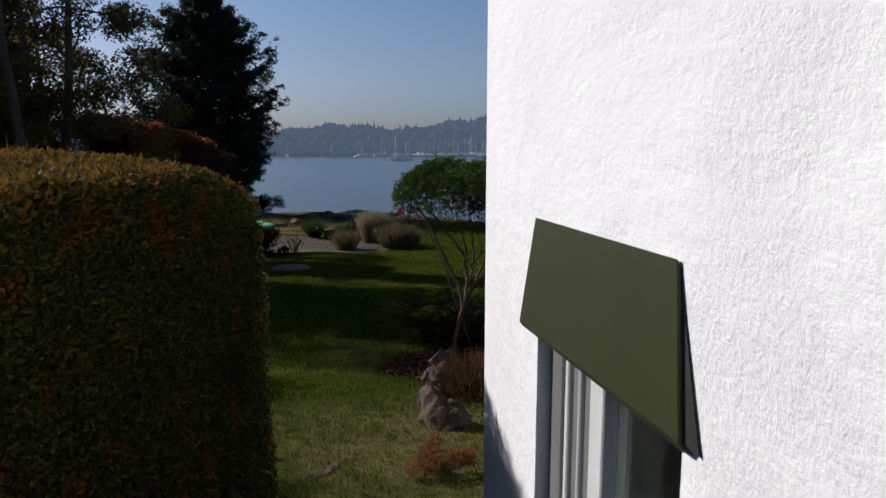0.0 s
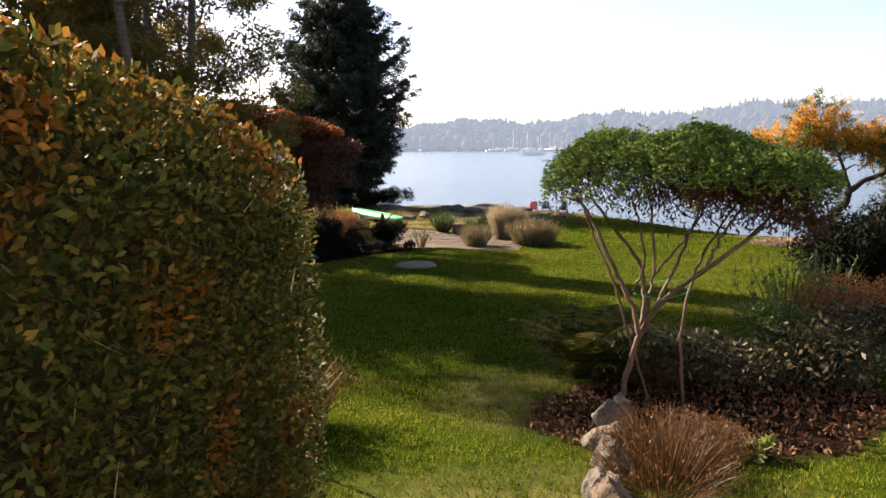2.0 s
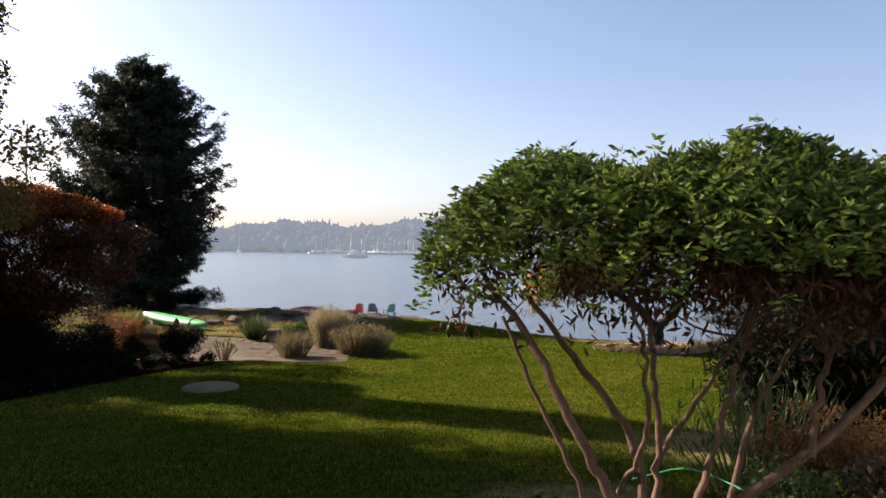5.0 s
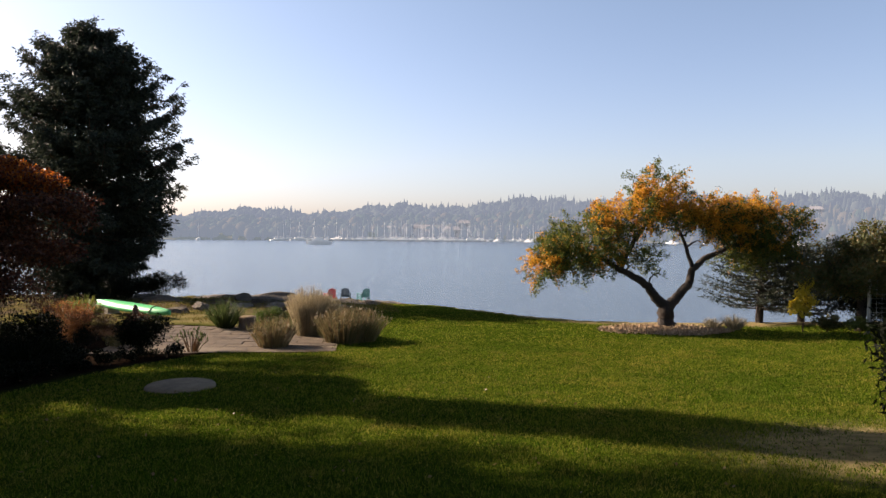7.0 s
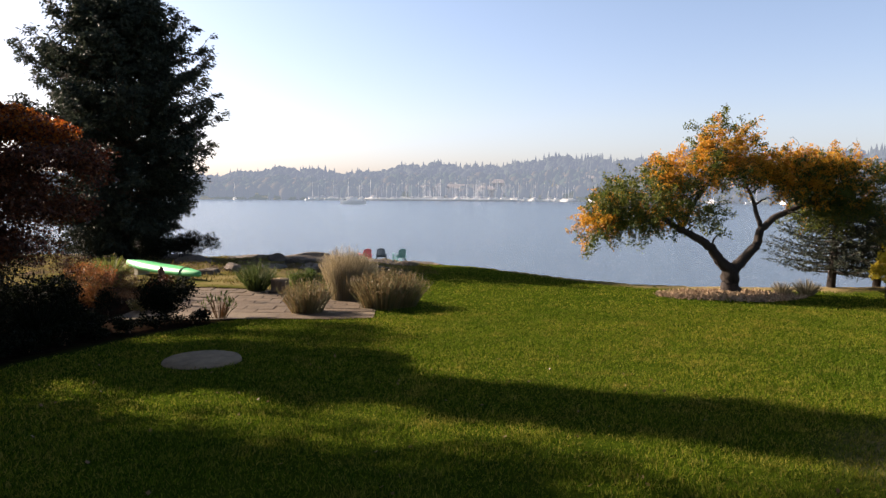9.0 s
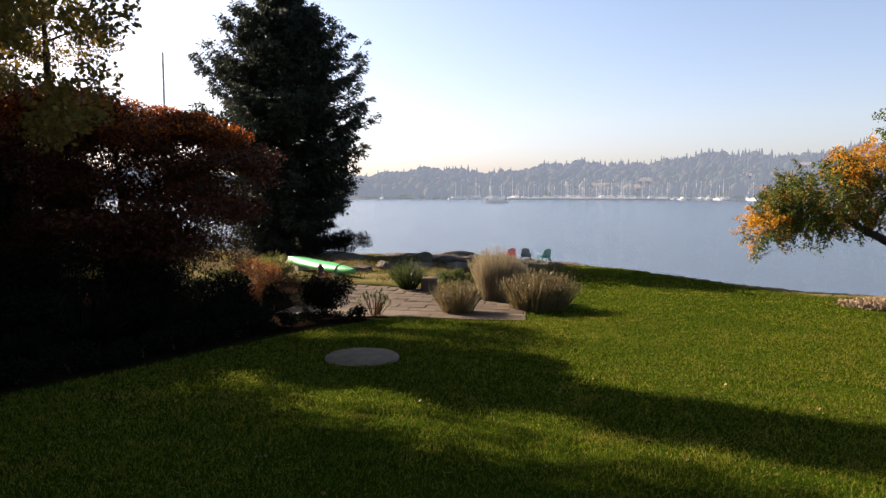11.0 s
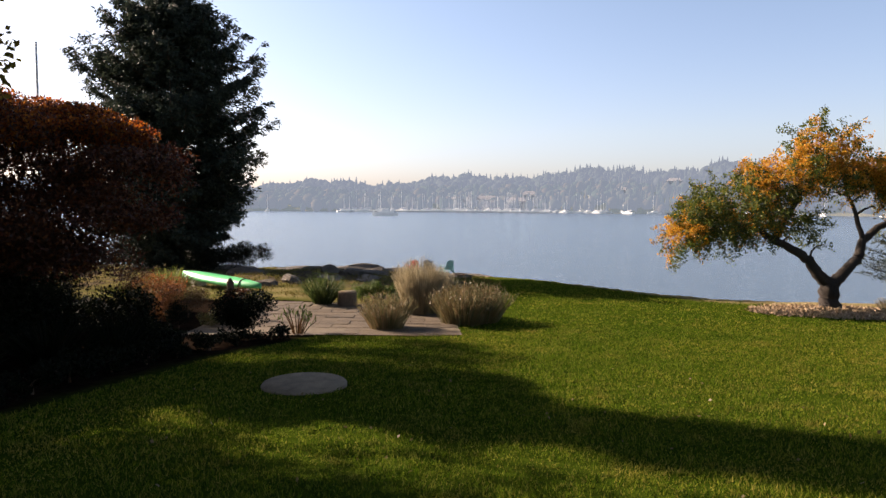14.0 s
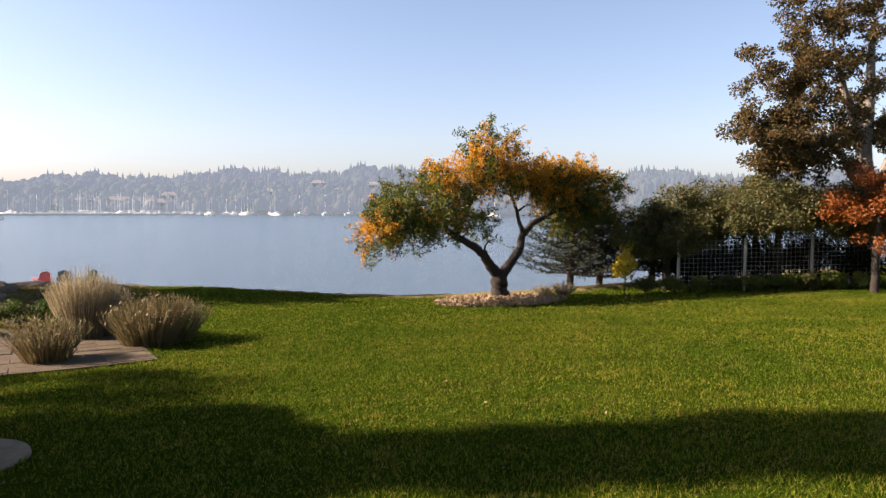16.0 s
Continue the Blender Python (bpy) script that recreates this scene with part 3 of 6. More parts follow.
def lawn_points(n, x0, x1, y0, y1):
    p = np.column_stack([rng.uniform(x0, x1, n), rng.uniform(y0, y1, n)])
    ok = (in_left_bed(p[:, 0], p[:, 1]) > 0.1) & (in_right_bed(p[:, 0], p[:, 1]) > 0.05) & (p[:, 1] < np.interp(p[:, 0], CX, CY) - 1.1 - rng.uniform(0, 1.2, n))
    ok &= ~((p[:, 0] > PATIO[0]) & (p[:, 0] < PATIO[1]) & (p[:, 1] > PATIO[2]) & (p[:, 1] < 35))
    ok &= (np.hypot(p[:, 0] + 2.45, p[:, 1] - 22.2) > 0.6) & (np.hypot(p[:, 0] - 11.0, p[:, 1] - 32.1) > 1.9)
    ok &= ~((p[:, 0] > 2.0) & (p[:, 1] < 4.6)) & ~((p[:, 0] < 0.9) & (p[:, 1] < 5.9))
    ok &= ~((p[:, 0] < 1.3) & (p[:, 1] > 38.5)) & ~((p[:, 0] < -0.9) & (p[:, 1] > 33.4))
    bare = np.minimum(np.hypot((p[:, 0] - 6.3) / 1.5, p[:, 1] - 16.7), np.hypot((p[:, 0] - 3.1) / 1.2, (p[:, 1] - 14.3) / 0.6) * 1.4)
    ok &= rng.uniform(0, 1, n) < np.clip(bare - 0.45, 0.12, 1)
    edge = np.minimum(np.clip((p[:, 1] - y0) / 3, 0.0, 1), np.clip((y1 - p[:, 1]) / 3, 0, 1)) if y0 > 5 else np.clip((y1 - p[:, 1]) / 3, 0, 1)
    p = p[ok & (rng.uniform(0, 1, n) < edge)]
    return np.column_stack([p, land(p[:, 0], p[:, 1])])


sets = []
for n, area, ln, wd in ((170000, (-4, 5, 4.5, 14), 0.055, 0.007), (380000, (-6, 11, 11, 21), 0.05, 0.010), (340000, (-6, 20, 18, 30), 0.05, 0.016), (270000, (-6, 40, 26, 52), 0.055, 0.028)):
    p = lawn_points(n, *area)
    # part of the blades stand in tufts
    m = len(p) // 60
    q = np.repeat(p[:m], 12, axis=0)
    q[:, :2] += rng.normal(size=(len(q), 2)) * 0.028
    lawn_len = ln * (0.8 + 0.35 * np.sin(3.1 * p[m * 12:, 0] + 2 * np.sin(2.3 * p[m * 12:, 1])) * np.sin(2.7 * p[m * 12:, 1] + 1.3))
    sets.append(stalks(p[m * 12:], lawn_len, wd, np.array([0, 0, 1.0]), 0.5))
    sets.append(stalks(q, ln * 1.15, wd, np.array([0, 0, 1.0]), 0.6))
tagged(new("lawn_grass", mesh_of("lawn_grass", *join(sets), M["grass"])), "short green mown grass of the lawn", "grass", kind="stuff")
p = lawn_points(260, -5, 4, 9, 24)
p[:, 2] += 0.03
tagged(new("fallen_leaves", mesh_of("fallen_leaves", *blades(p, 0.05, 0.035, np.array([0, 0, 0.2]), 0.7), M["fallen"])), "scattered dry leaves fallen on the grass", "leaves", kind="stuff")

# ---- house ----
WALL = pose(2.214, 4.281, 0, 0, 0, 4.0)     # corner of the house; local -y runs back along the wall, +x into the house


def build_house():
    h = new("house")
    h.matrix_world = WALL
    tagged(h, "white rough-stuccoed house with a small shaded window", "house")
    base, top, wy0, wy1, wz0, wz1 = -1.6, 3.4, -1.57, -0.84, -0.95, 0.40
    for x0, x1, y0, y1, z0, z1 in ((0, 0.3, -7, wy0, base, top), (0, 0.3, wy1, 0, base, top), (0, 0.3, wy0, wy1, wz1, top), (0, 0.3, wy0, wy1, base, wz0),
                                   (0.3, 7, -0.3, 0, base, top), (0.3, 7, -7, -6.7, base, top), (6.7, 7, -6.7, -0.3, base, top)):
        part("wall", box_mesh("wall", M["stucco"], (x0, x1, y0, y1, z0, z1)), h)
    part("roof", box_mesh("roof", M["roof"], (-0.02, 7.02, -7.02, 0.02, top + 0.002, top + 0.16), bevel=0.01), h, "dark flat roof edge")
    part("floor", box_mesh("floor", M["interior"], (0.3, 6.7, -6.7, -0.3, base, base + 0.1)), h)
    def strip(y0, y1, x0, x1):
        return (x0, x1, y0, y1, wz0 + 0.05, wz1 - 0.05)

    w = part("window", box_mesh("window", M["grey_frame"], (0.03, 0.10, wy1 - 0.10, wy1 - 0.003, wz0, wz1), (0.03, 0.10, wy0 + 0.003, wy0 + 0.02, wz0, wz1), (0.03, 0.10, wy0 + 0.02, wy1 - 0.10, wz0, wz0 + 0.05), (0.03, 0.10, wy0 + 0.02, wy1 - 0.10, wz1 - 0.05, wz1), bevel=0.004), h, "grey-framed casement window")
    for a in (-0.968, -1.05, -1.19):
        part("frame", box_mesh("frame", M["white_frame"], strip(a, a + (0.024 if a > -1 else 0.012 if a > -1.1 else 0.075), 0.035, 0.085), bevel=0.003), w, "white painted upright")
    for a in (-1.036, -1.113):
        part("frame", box_mesh("frame", M["grey_frame"], strip(a, a + 0.066 if a > -1.1 else a + 0.061, 0.045, 0.085), bevel=0.003), w, "grey painted upright")
    pane = part("pane", box_mesh("pane", M["glass"], strip(wy0 + 0.021, -1.192, 0.06, 0.065)), w)
    pane.visible_shadow = False
    part("sill", box_mesh("sill", M["white_frame"], (-0.03, 0.10, wy0 - 0.03, wy1 + 0.03, wz0 - 0.05, wz0 - 0.003), bevel=0.006), w)
    yy = np.linspace(wy0 + 0.022, -1.45, 30)
    cv = [(0.13 + 0.012 * math.sin(y * 110), y, z) for z in (wz0, wz1) for y in yy]
    part("curtain", mesh_of("curtain", cv, [[i, i + 1, 31 + i, 30 + i] for i in range(29)], M["curtain"], True), h, "pale green folded curtain")
    # board hood over the window: sloping front with two cheeks
    inv = WALL.inverted()
    tl, tr, br, bl = (inv @ Vector(p) for p in ((2.266, 3.469, 0.462), (2.316, 2.740, 0.493), (2.308, 2.686, 0.308), (2.245, 3.553, 0.212)))
    back = Vector((0.008, 0, -0.012))
    bm = bmesh.new()
    v = [bm.verts.new(p) for p in (tl, tr, br, bl, tl + back, tr + back, br + back, bl + back)]
    for q in ((0, 1, 2, 3), (7, 6, 5, 4), (0, 4, 5, 1), (3, 2, 6, 7), (0, 3, 7, 4), (1, 5, 6, 2)):
        bm.faces.new([v[i] for i in q])
    bmesh.ops.recalc_face_normals(bm, faces=bm.faces)
    bmesh.ops.bevel(bm, geom=bm.edges[:], offset=0.0015, segments=1, affect="EDGES")
    hood = part("window_hood", bm_mesh("window_hood", bm, M["olive"]), h, "olive-green painted sloping board over the window")
    # cheeks slightly darker and greyer than the front board
    for a, o, w in ((tr, br, inv @ Vector((2.323, 2.668, 0.301))), (tl, bl, Vector((-0.003, bl.y - 0.01, bl.z - 0.01)))):
        bm = bmesh.new()
        dy = Vector((0, 0.008, 0))
        a, o = a + Vector((0.004, 0, -0.012)), o + Vector((0.006, 0, 0))
        t = [bm.verts.new(p) for p in (a, o, w, a + dy, o + dy, w + dy)]
        for q in ((0, 1, 2), (5, 4, 3), (0, 3, 4, 1), (1, 4, 5, 2), (2, 5, 3, 0)):
            bm.faces.new([t[i] for i in q])
        bmesh.ops.recalc_face_normals(bm, faces=bm.faces)
        part("cheek", bm_mesh("cheek", bm, M["dark_olive"]), hood)


build_house()

# ---- hedge beside the path ----


def build_hedge():
    x0, x1, y0, y1 = -0.75, 1.02, -2.0, 6.1
    h = thing("hedge", (0, 0, 0), "tall clipped hedge turning orange along its top", "hedge")

    def top(x, y):
        ends = np.clip((y1 - y) / 1.1, 0, 1) ** 0.5
        return 0.19 + 0.345 * ends - 0.04 * np.clip((np.abs(x - 0.11) - 0.45) / 0.4, 0, 1) ** 2 + 0.03 * np.sin(3.1 * y) * np.sin(2.3 * x + 1)

    def side(y, z):
        return x1 - 0.03 * np.clip((z + 0.25) / 0.7, 0, 1) ** 2 + 0.035 * np.sin(2.7 * y + z) * np.sin(3.3 * z) - 0.06 * np.clip((y - 5.9) / 0.3, 0, 1) ** 2

    n = 46
    prof = []
    for y in np.linspace(y0, y1 - 0.06, n):
        s = float(side(y, -0.4)) - 0.14
        t = float(top(0.3, y)) - 0.03
        prof.append([(x0 + 0.1, y, gz(x0, y) - 0.1), (x0 + 0.1, y, t - 0.2), (x0 + 0.3, y, t), (s - 0.05, y, t), (s, y, t - 0.06), (s, y, gz(s, y) - 0.1)])
    v = [p for r in prof for p in r]
    f = [[i * 6 + j, i * 6 + j + 1, (i + 1) * 6 + j + 1, (i + 1) * 6 + j] for i in range(n - 1) for j in range(5)]
    f += [[0, 1, 2, 3, 4, 5], [(n - 1) * 6 + k for k in (5, 4, 3, 2, 1, 0)]]
    # solid dark core in place of the shade between the hedge's leaves
    part("twiggy_core", mesh_of("twiggy_core", v, f, M["inner"]), h, "dark core standing in for the shade inside the hedge")
    # side leaves
    m = 130000
    y = rng.uniform(1.2, y1, m)
    z = -1.7 + rng.uniform(0, 1, m) ** 0.9 * 2.2
    x = side(y, z) - np.abs(rng.normal(size=m)) * 0.05
    keep = z < top(x, y) + 0.02
    p1 = np.column_stack([x, y, z])[keep]
    p1 = p1[p1[:, 2] > land(p1[:, 0], p1[:, 1]) + 0.03]
    a1 = np.array([0.6, -0.25, 0.4])
    # far end
    m = 20000
    x, z = rng.uniform(x0, x1 - 0.1, m), rng.uniform(-1.7, 0.45, m)
    y = y1 - 0.02 - np.abs(rng.normal(size=m)) * 0.05 - 0.2 * np.clip((x - 0.6) / 0.4, 0, 1)
    p2 = np.column_stack([x, y, z])[z < top(x, y) - 0.05]
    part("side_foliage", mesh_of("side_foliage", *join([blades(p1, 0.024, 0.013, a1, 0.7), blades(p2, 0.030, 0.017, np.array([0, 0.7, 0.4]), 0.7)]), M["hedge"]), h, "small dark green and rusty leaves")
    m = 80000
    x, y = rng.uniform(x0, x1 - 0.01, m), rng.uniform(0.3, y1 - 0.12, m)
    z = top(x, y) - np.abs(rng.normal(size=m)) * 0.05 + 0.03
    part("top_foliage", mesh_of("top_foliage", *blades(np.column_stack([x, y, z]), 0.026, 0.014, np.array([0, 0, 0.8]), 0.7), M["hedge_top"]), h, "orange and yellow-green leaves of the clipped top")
    m = 320
    x, y = rng.uniform(0.0, x1 - 0.1, m), rng.uniform(1.5, y1 - 0.5, m)
    st = np.column_stack([x, y, top(x, y) - 0.02])
    part("shoot_growth", mesh_of("shoot_growth", *stalks(st, 0.10, 0.008, np.array([0, 0, 1.0]), 0.35), M["hedge_top"]), h, "thin upright shoots", "stuff")
    z = rng.uniform(-1.5, 0.3, 90)
    y = rng.uniform(3.0, y1, 90)
    st = np.column_stack([side(y, z) + 0.0, y, z])
    part("twigwork", mesh_of("twigwork", *stalks(st, 0.07, 0.003, np.array([0.4, -0.1, 0.7]), 0.5), M["straw"]), h, "pale bare twigs", "stuff")


build_hedge()

# ---- umbrella-shaped rhododendron ----


def spline(pts, n=16):
    pts = np.asarray(pts, dtype=float)
    k = np.arange(len(pts))
    t = np.linspace(0, len(pts) - 1, n)
    q = np.stack([np.interp(t, k, pts[:, i]) for i in range(3)], axis=1)
    for _ in range(3):
        q[1:-1] = (q[:-2] + 2 * q[1:-1] + q[2:]) / 4
    return q


def build_rhododendron():
    bx, by = 2.21, 10.37
    h = thing("rhododendron", (bx, by, gz(bx, by)), "rhododendron pruned to a flat umbrella on bare tan stems", "shrub")
    o = np.array([bx, by, gz(bx, by)])
    stems = [
        ([(2.21, 10.37, -2.15), (2.22, 10.36, -1.9), (2.34, 10.29, -1.35), (2.47, 10.21, -1.05), (2.82, 10.0, -0.70), (3.2, 10.15, -0.42), (3.45, 10.35, -0.18)], (0.036, 0.036, 0.034, 0.03, 0.026, 0.022, 0.014)),
        ([(2.34, 10.29, -1.35), (2.40, 10.40, -1.1), (2.36, 10.5, -0.75), (2.12, 10.5, -0.45), (1.9, 10.5, -0.15)], (0.028, 0.027, 0.025, 0.021, 0.014)),
        ([(2.42, 10.42, -1.15), (2.47, 10.5, -0.8), (2.45, 10.5, -0.45), (2.4, 10.5, -0.1)], (0.023, 0.02, 0.016, 0.012)),
        ([(2.47, 10.21, -1.05), (2.62, 10.3, -0.75), (2.75, 10.4, -0.42), (2.86, 10.4, -0.1)], (0.022, 0.02, 0.016, 0.012)),
        ([(2.80, 10.6, -2.1), (2.72, 10.5, -1.5), (2.78, 10.5, -0.9), (2.95, 10.5, -0.5), (3.15, 10.4, -0.12)], (0.022, 0.02, 0.018, 0.015, 0.01)),
        ([(2.82, 10.0, -0.70), (2.98, 10.2, -0.4), (3.2, 10.3, -0.1)], (0.02, 0.016, 0.01)),
        ([(2.47, 10.5, -0.85), (2.66, 10.55, -0.62), (2.88, 10.6, -0.3), (2.95, 10.6, -0.05)], (0.017, 0.015, 0.012, 0.009)),
        ([(2.30, 10.5, -1.0), (2.38, 10.35, -0.7), (2.30, 10.2, -0.35), (2.22, 10.15, -0.1)], (0.017, 0.015, 0.012, 0.009)),
        ([(3.2, 10.15, -0.42), (3.4, 10.3, -0.33), (3.7, 10.4, -0.15)], (0.016, 0.013, 0.009)),
    ]
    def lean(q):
        """Shears the stems away from the house, shaped to fit the camera's view."""
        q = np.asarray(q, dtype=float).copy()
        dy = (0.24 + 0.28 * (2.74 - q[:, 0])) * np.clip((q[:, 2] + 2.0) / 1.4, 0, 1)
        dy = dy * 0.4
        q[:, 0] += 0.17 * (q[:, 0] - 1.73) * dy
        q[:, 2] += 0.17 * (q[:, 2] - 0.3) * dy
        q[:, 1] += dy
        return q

    # the crown runs obliquely to the path: s along it, w across it towards the house
    mid, along, across = np.array([2.62, 10.45]), np.array([0.905, -0.424]), np.array([-0.424, -0.905])
    half_l, half_w = 1.27, 0.75

    def crown(n, edge=1.0):
        s_, w_ = rng.uniform(-half_l, half_l, 4 * n), rng.uniform(-half_w, half_w, 4 * n)
        e = (s_ / half_l) ** 2 + (w_ / np.where(w_ > 0, 0.52, half_w)) ** 2
        ok = np.where(e < edge)[0][:n]
        s_, w_, e = s_[ok], w_[ok], e[ok]
        bumps = 0.04 * np.sin(4.6 * s_ + 0.4) + 0.04 * np.sin(7.1 * s_ + 5.0 * w_) + 0.03 * np.sin(11 * w_ + 3 * s_)
        roof = -0.17 + 0.56 * np.clip(1 - e, 0, 1) ** 0.28 + 0.1 * np.exp(-((s_ + 0.68) / 0.3) ** 2) * np.clip(1.3 - e, 0, 1) + bumps * np.clip(1.2 - e, 0, 1)
        return s_, w_, roof, mid + s_[:, None] * along + w_[:, None] * across

    nodes, pieces = [], []

    def stem(q, r):
        q[1:-1] += rng.normal(size=(len(q) - 2, 3)) * 0.006
        part("stem", mesh_of("stem", *tube(q - o, r, 8), M["rho_bark"], True), h)
        nodes.extend((*a_, b_) for a_, b_ in zip(q[len(q) // 2:], r[len(q) // 2:]))

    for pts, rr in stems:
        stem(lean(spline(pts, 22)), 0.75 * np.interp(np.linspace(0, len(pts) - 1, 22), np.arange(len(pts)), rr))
    # two stems that lean out to the crown's end over the lawn
    for pts, rr in (([(2.345, 10.3, -1.36), (2.3, 10.36, -1.15), (2.2, 10.43, -0.95), (2.07, 10.47, -0.7), (1.92, 10.6, -0.38), (1.72, 10.8, -0.08)], (0.024, 0.024, 0.023, 0.021, 0.018, 0.01)),
                    ([(2.5, 10.6, -2.12), (2.27, 10.55, -1.4), (2.13, 10.66, -0.95), (1.97, 10.8, -0.62), (1.84, 10.9, -0.3)], (0.012, 0.012, 0.012, 0.011, 0.008))):
        stem(spline(pts, 24), np.interp(np.linspace(0, len(pts) - 1, 24), np.arange(len(pts)), rr))
    nodes = np.array(nodes)
    s_, w_, roof, xy = crown(190, 0.92)
    tg = np.column_stack([xy, roof - rng.uniform(0.04, 0.38, len(roof))])
    for p in tg[np.argsort(tg[:, 2])]:
        d = np.linalg.norm(nodes[:, :3] - p, axis=1) + np.maximum(0, nodes[:, 2] - p[2] + 0.1) * 3
        a = nodes[np.argmin(d)]
        t = np.linspace(0, 1, 7)[:, None]
        ln = np.linalg.norm(p - a[:3])
        q = a[:3] + (p - a[:3]) * t + (np.array([0, 0, -0.10]) + rng.normal(size=3) * 0.07) * ln * np.sin(t * math.pi)
        r = np.linspace(min(a[3] * 0.75, 0.012), 0.0035, 7)
        pieces.append(tube(q - o, r, 5))
        nodes = np.concatenate([nodes, np.column_stack([q[3:], r[3:]])])
    part("twigwork", mesh_of("twigwork", *join(pieces), M["rho_bark"], True), h, "crooked bare upper twigs", "stuff")
    # whorls of long leaves; the end over the lawn is leafy further down
    s_, w_, roof, xy = crown(3300)
    deep = np.where(s_ < -0.75, 0.17, 0.105)
    c = np.column_stack([xy, roof - np.minimum(np.abs(rng.normal(size=len(roof))), 1.7) * deep])
    # single shoots standing out of the outline
    k = rng.choice(len(c), 60)
    shoots = np.column_stack([xy[k], roof[k] + rng.uniform(0.02, 0.07, 60)])
    tips_ = np.array([(1.45, 11.0, -0.08), (1.5, 10.85, -0.05)])
    c = np.concatenate([c, shoots, tips_])
    out = unit((c - np.array([2.62, 10.45, -0.5])) * np.array([1, 1, 1.2]))
    k = 13
    p = np.repeat(c, k, axis=0) + rng.normal(size=(len(c) * k, 3)) * 0.014
    ang = np.tile(np.arange(k) * 2.4, len(c)) + np.repeat(rng.uniform(0, 6, len(c)), k)
    radial = np.column_stack([np.cos(ang), np.sin(ang), rng.uniform(-0.55, 0.4, len(ang))])
    part("foliage", mesh_of("foliage", *blades(p - o, 0.045, 0.0175, radial + np.repeat(out, k, axis=0) * 0.5, 0.25, 0.35), M["rho"]), h, "long glossy green leaves in whorls")
    s_, w_, roof, xy = crown(15000, 0.9)
    p = np.column_stack([xy, roof - rng.uniform(0.2, 0.55, len(roof))])
    p = p[rng.uniform(0, 1, len(p)) < np.clip(0.55 + 0.5 * s_, 0.25, 1)]
    part("withered_foliage", mesh_of("withered_foliage", *blades(p - o, 0.055, 0.016, np.array([0, 0, -0.7]), 0.6, 0.3), M["rho_dead"]), h, "brown withered leaves under the crown")
    tw = spline([(2.28, 10.3, -0.98), (2.5, 10.15, -1.0), (2.75, 10.1, -0.9), (2.6, 10.5, -0.88), (2.36, 10.52, -0.95)], 24)
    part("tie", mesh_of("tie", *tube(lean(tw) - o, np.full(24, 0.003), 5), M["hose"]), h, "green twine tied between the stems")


build_rhododendron()

# ---- stones, low plants of the bed by the path ----


def rock_mesh(name, size, mat, seed, sub=3):
    bm = bmesh.new()
    bmesh.ops.create_icosphere(bm, subdivisions=sub + 1, radius=1)
    off = Vector((seed * 3.7, seed * 1.3, seed * 2.1))
    pick = random.Random(seed)
    cuts = [(Vector((pick.gauss(0, 1), pick.gauss(0, 1), pick.gauss(0.2, 0.9))).normalized(), pick.uniform(0.5, 0.8)) for _ in range(11)]
    for v in bm.verts:
        c = v.co.copy()
        for n_, lim in cuts:
            over = c.dot(n_) - lim
            if over > 0:
                c -= n_ * over * 0.92
        d = 1 + 0.16 * noise.noise(c * 1.5 + off) + 0.10 * noise.noise(c * 4 + off) + 0.05 * noise.noise(c * 11 + off)
        v.co = Vector((c.x * size[0] * d, c.y * size[1] * d, max(c.z, -0.45) * size[2] * d))
    return bm_mesh(name, bm, mat)


def rock(at, size, mat, seed, label, group="", turn=0):
    ob = new("rock", rock_mesh("rock", size, mat, seed))
    ob.matrix_world = pose(at[0], at[1], gz(at[0], at[1]) + at[2], 0, 0, turn)
    return tagged(ob, label, "rock", group)


EDGE = "stones edging the bed"
for k, (x, y, z, sx, sy, sz) in enumerate(((1.98, 8.3, 0.03, 0.14, 0.27, 0.17), (2.02, 8.75, 0.03, 0.12, 0.25, 0.2), (2.04, 9.2, 0.03, 0.11, 0.24, 0.22), (2.1, 9.62, 0.04, 0.11, 0.22, 0.23), (2.17, 10.05, 0.05, 0.11, 0.18, 0.24), (2.02, 7.98, 0.03, 0.2, 0.24, 0.24), (2.12, 7.55, 0.02, 0.27, 0.3, 0.26))):
    rock((x, y, z), (sx, sy, sz), M["stone" if k < 5 else "brown_stone"], k + 1, "pale rough stone edging the bed" if k < 5 else "large brown stone at the end of the row", EDGE, k * 40)
rock((4.9, 10.8, 0.05), (0.3, 0.2, 0.14), M["brown_stone"], 12, "low brown stone beside the lawn", EDGE, 20)
rock((1.25, 6.35, -0.02), (0.26, 0.12, 0.05), M["brown_stone"], 14, "low dark stone at the hedge's foot", "", 60)


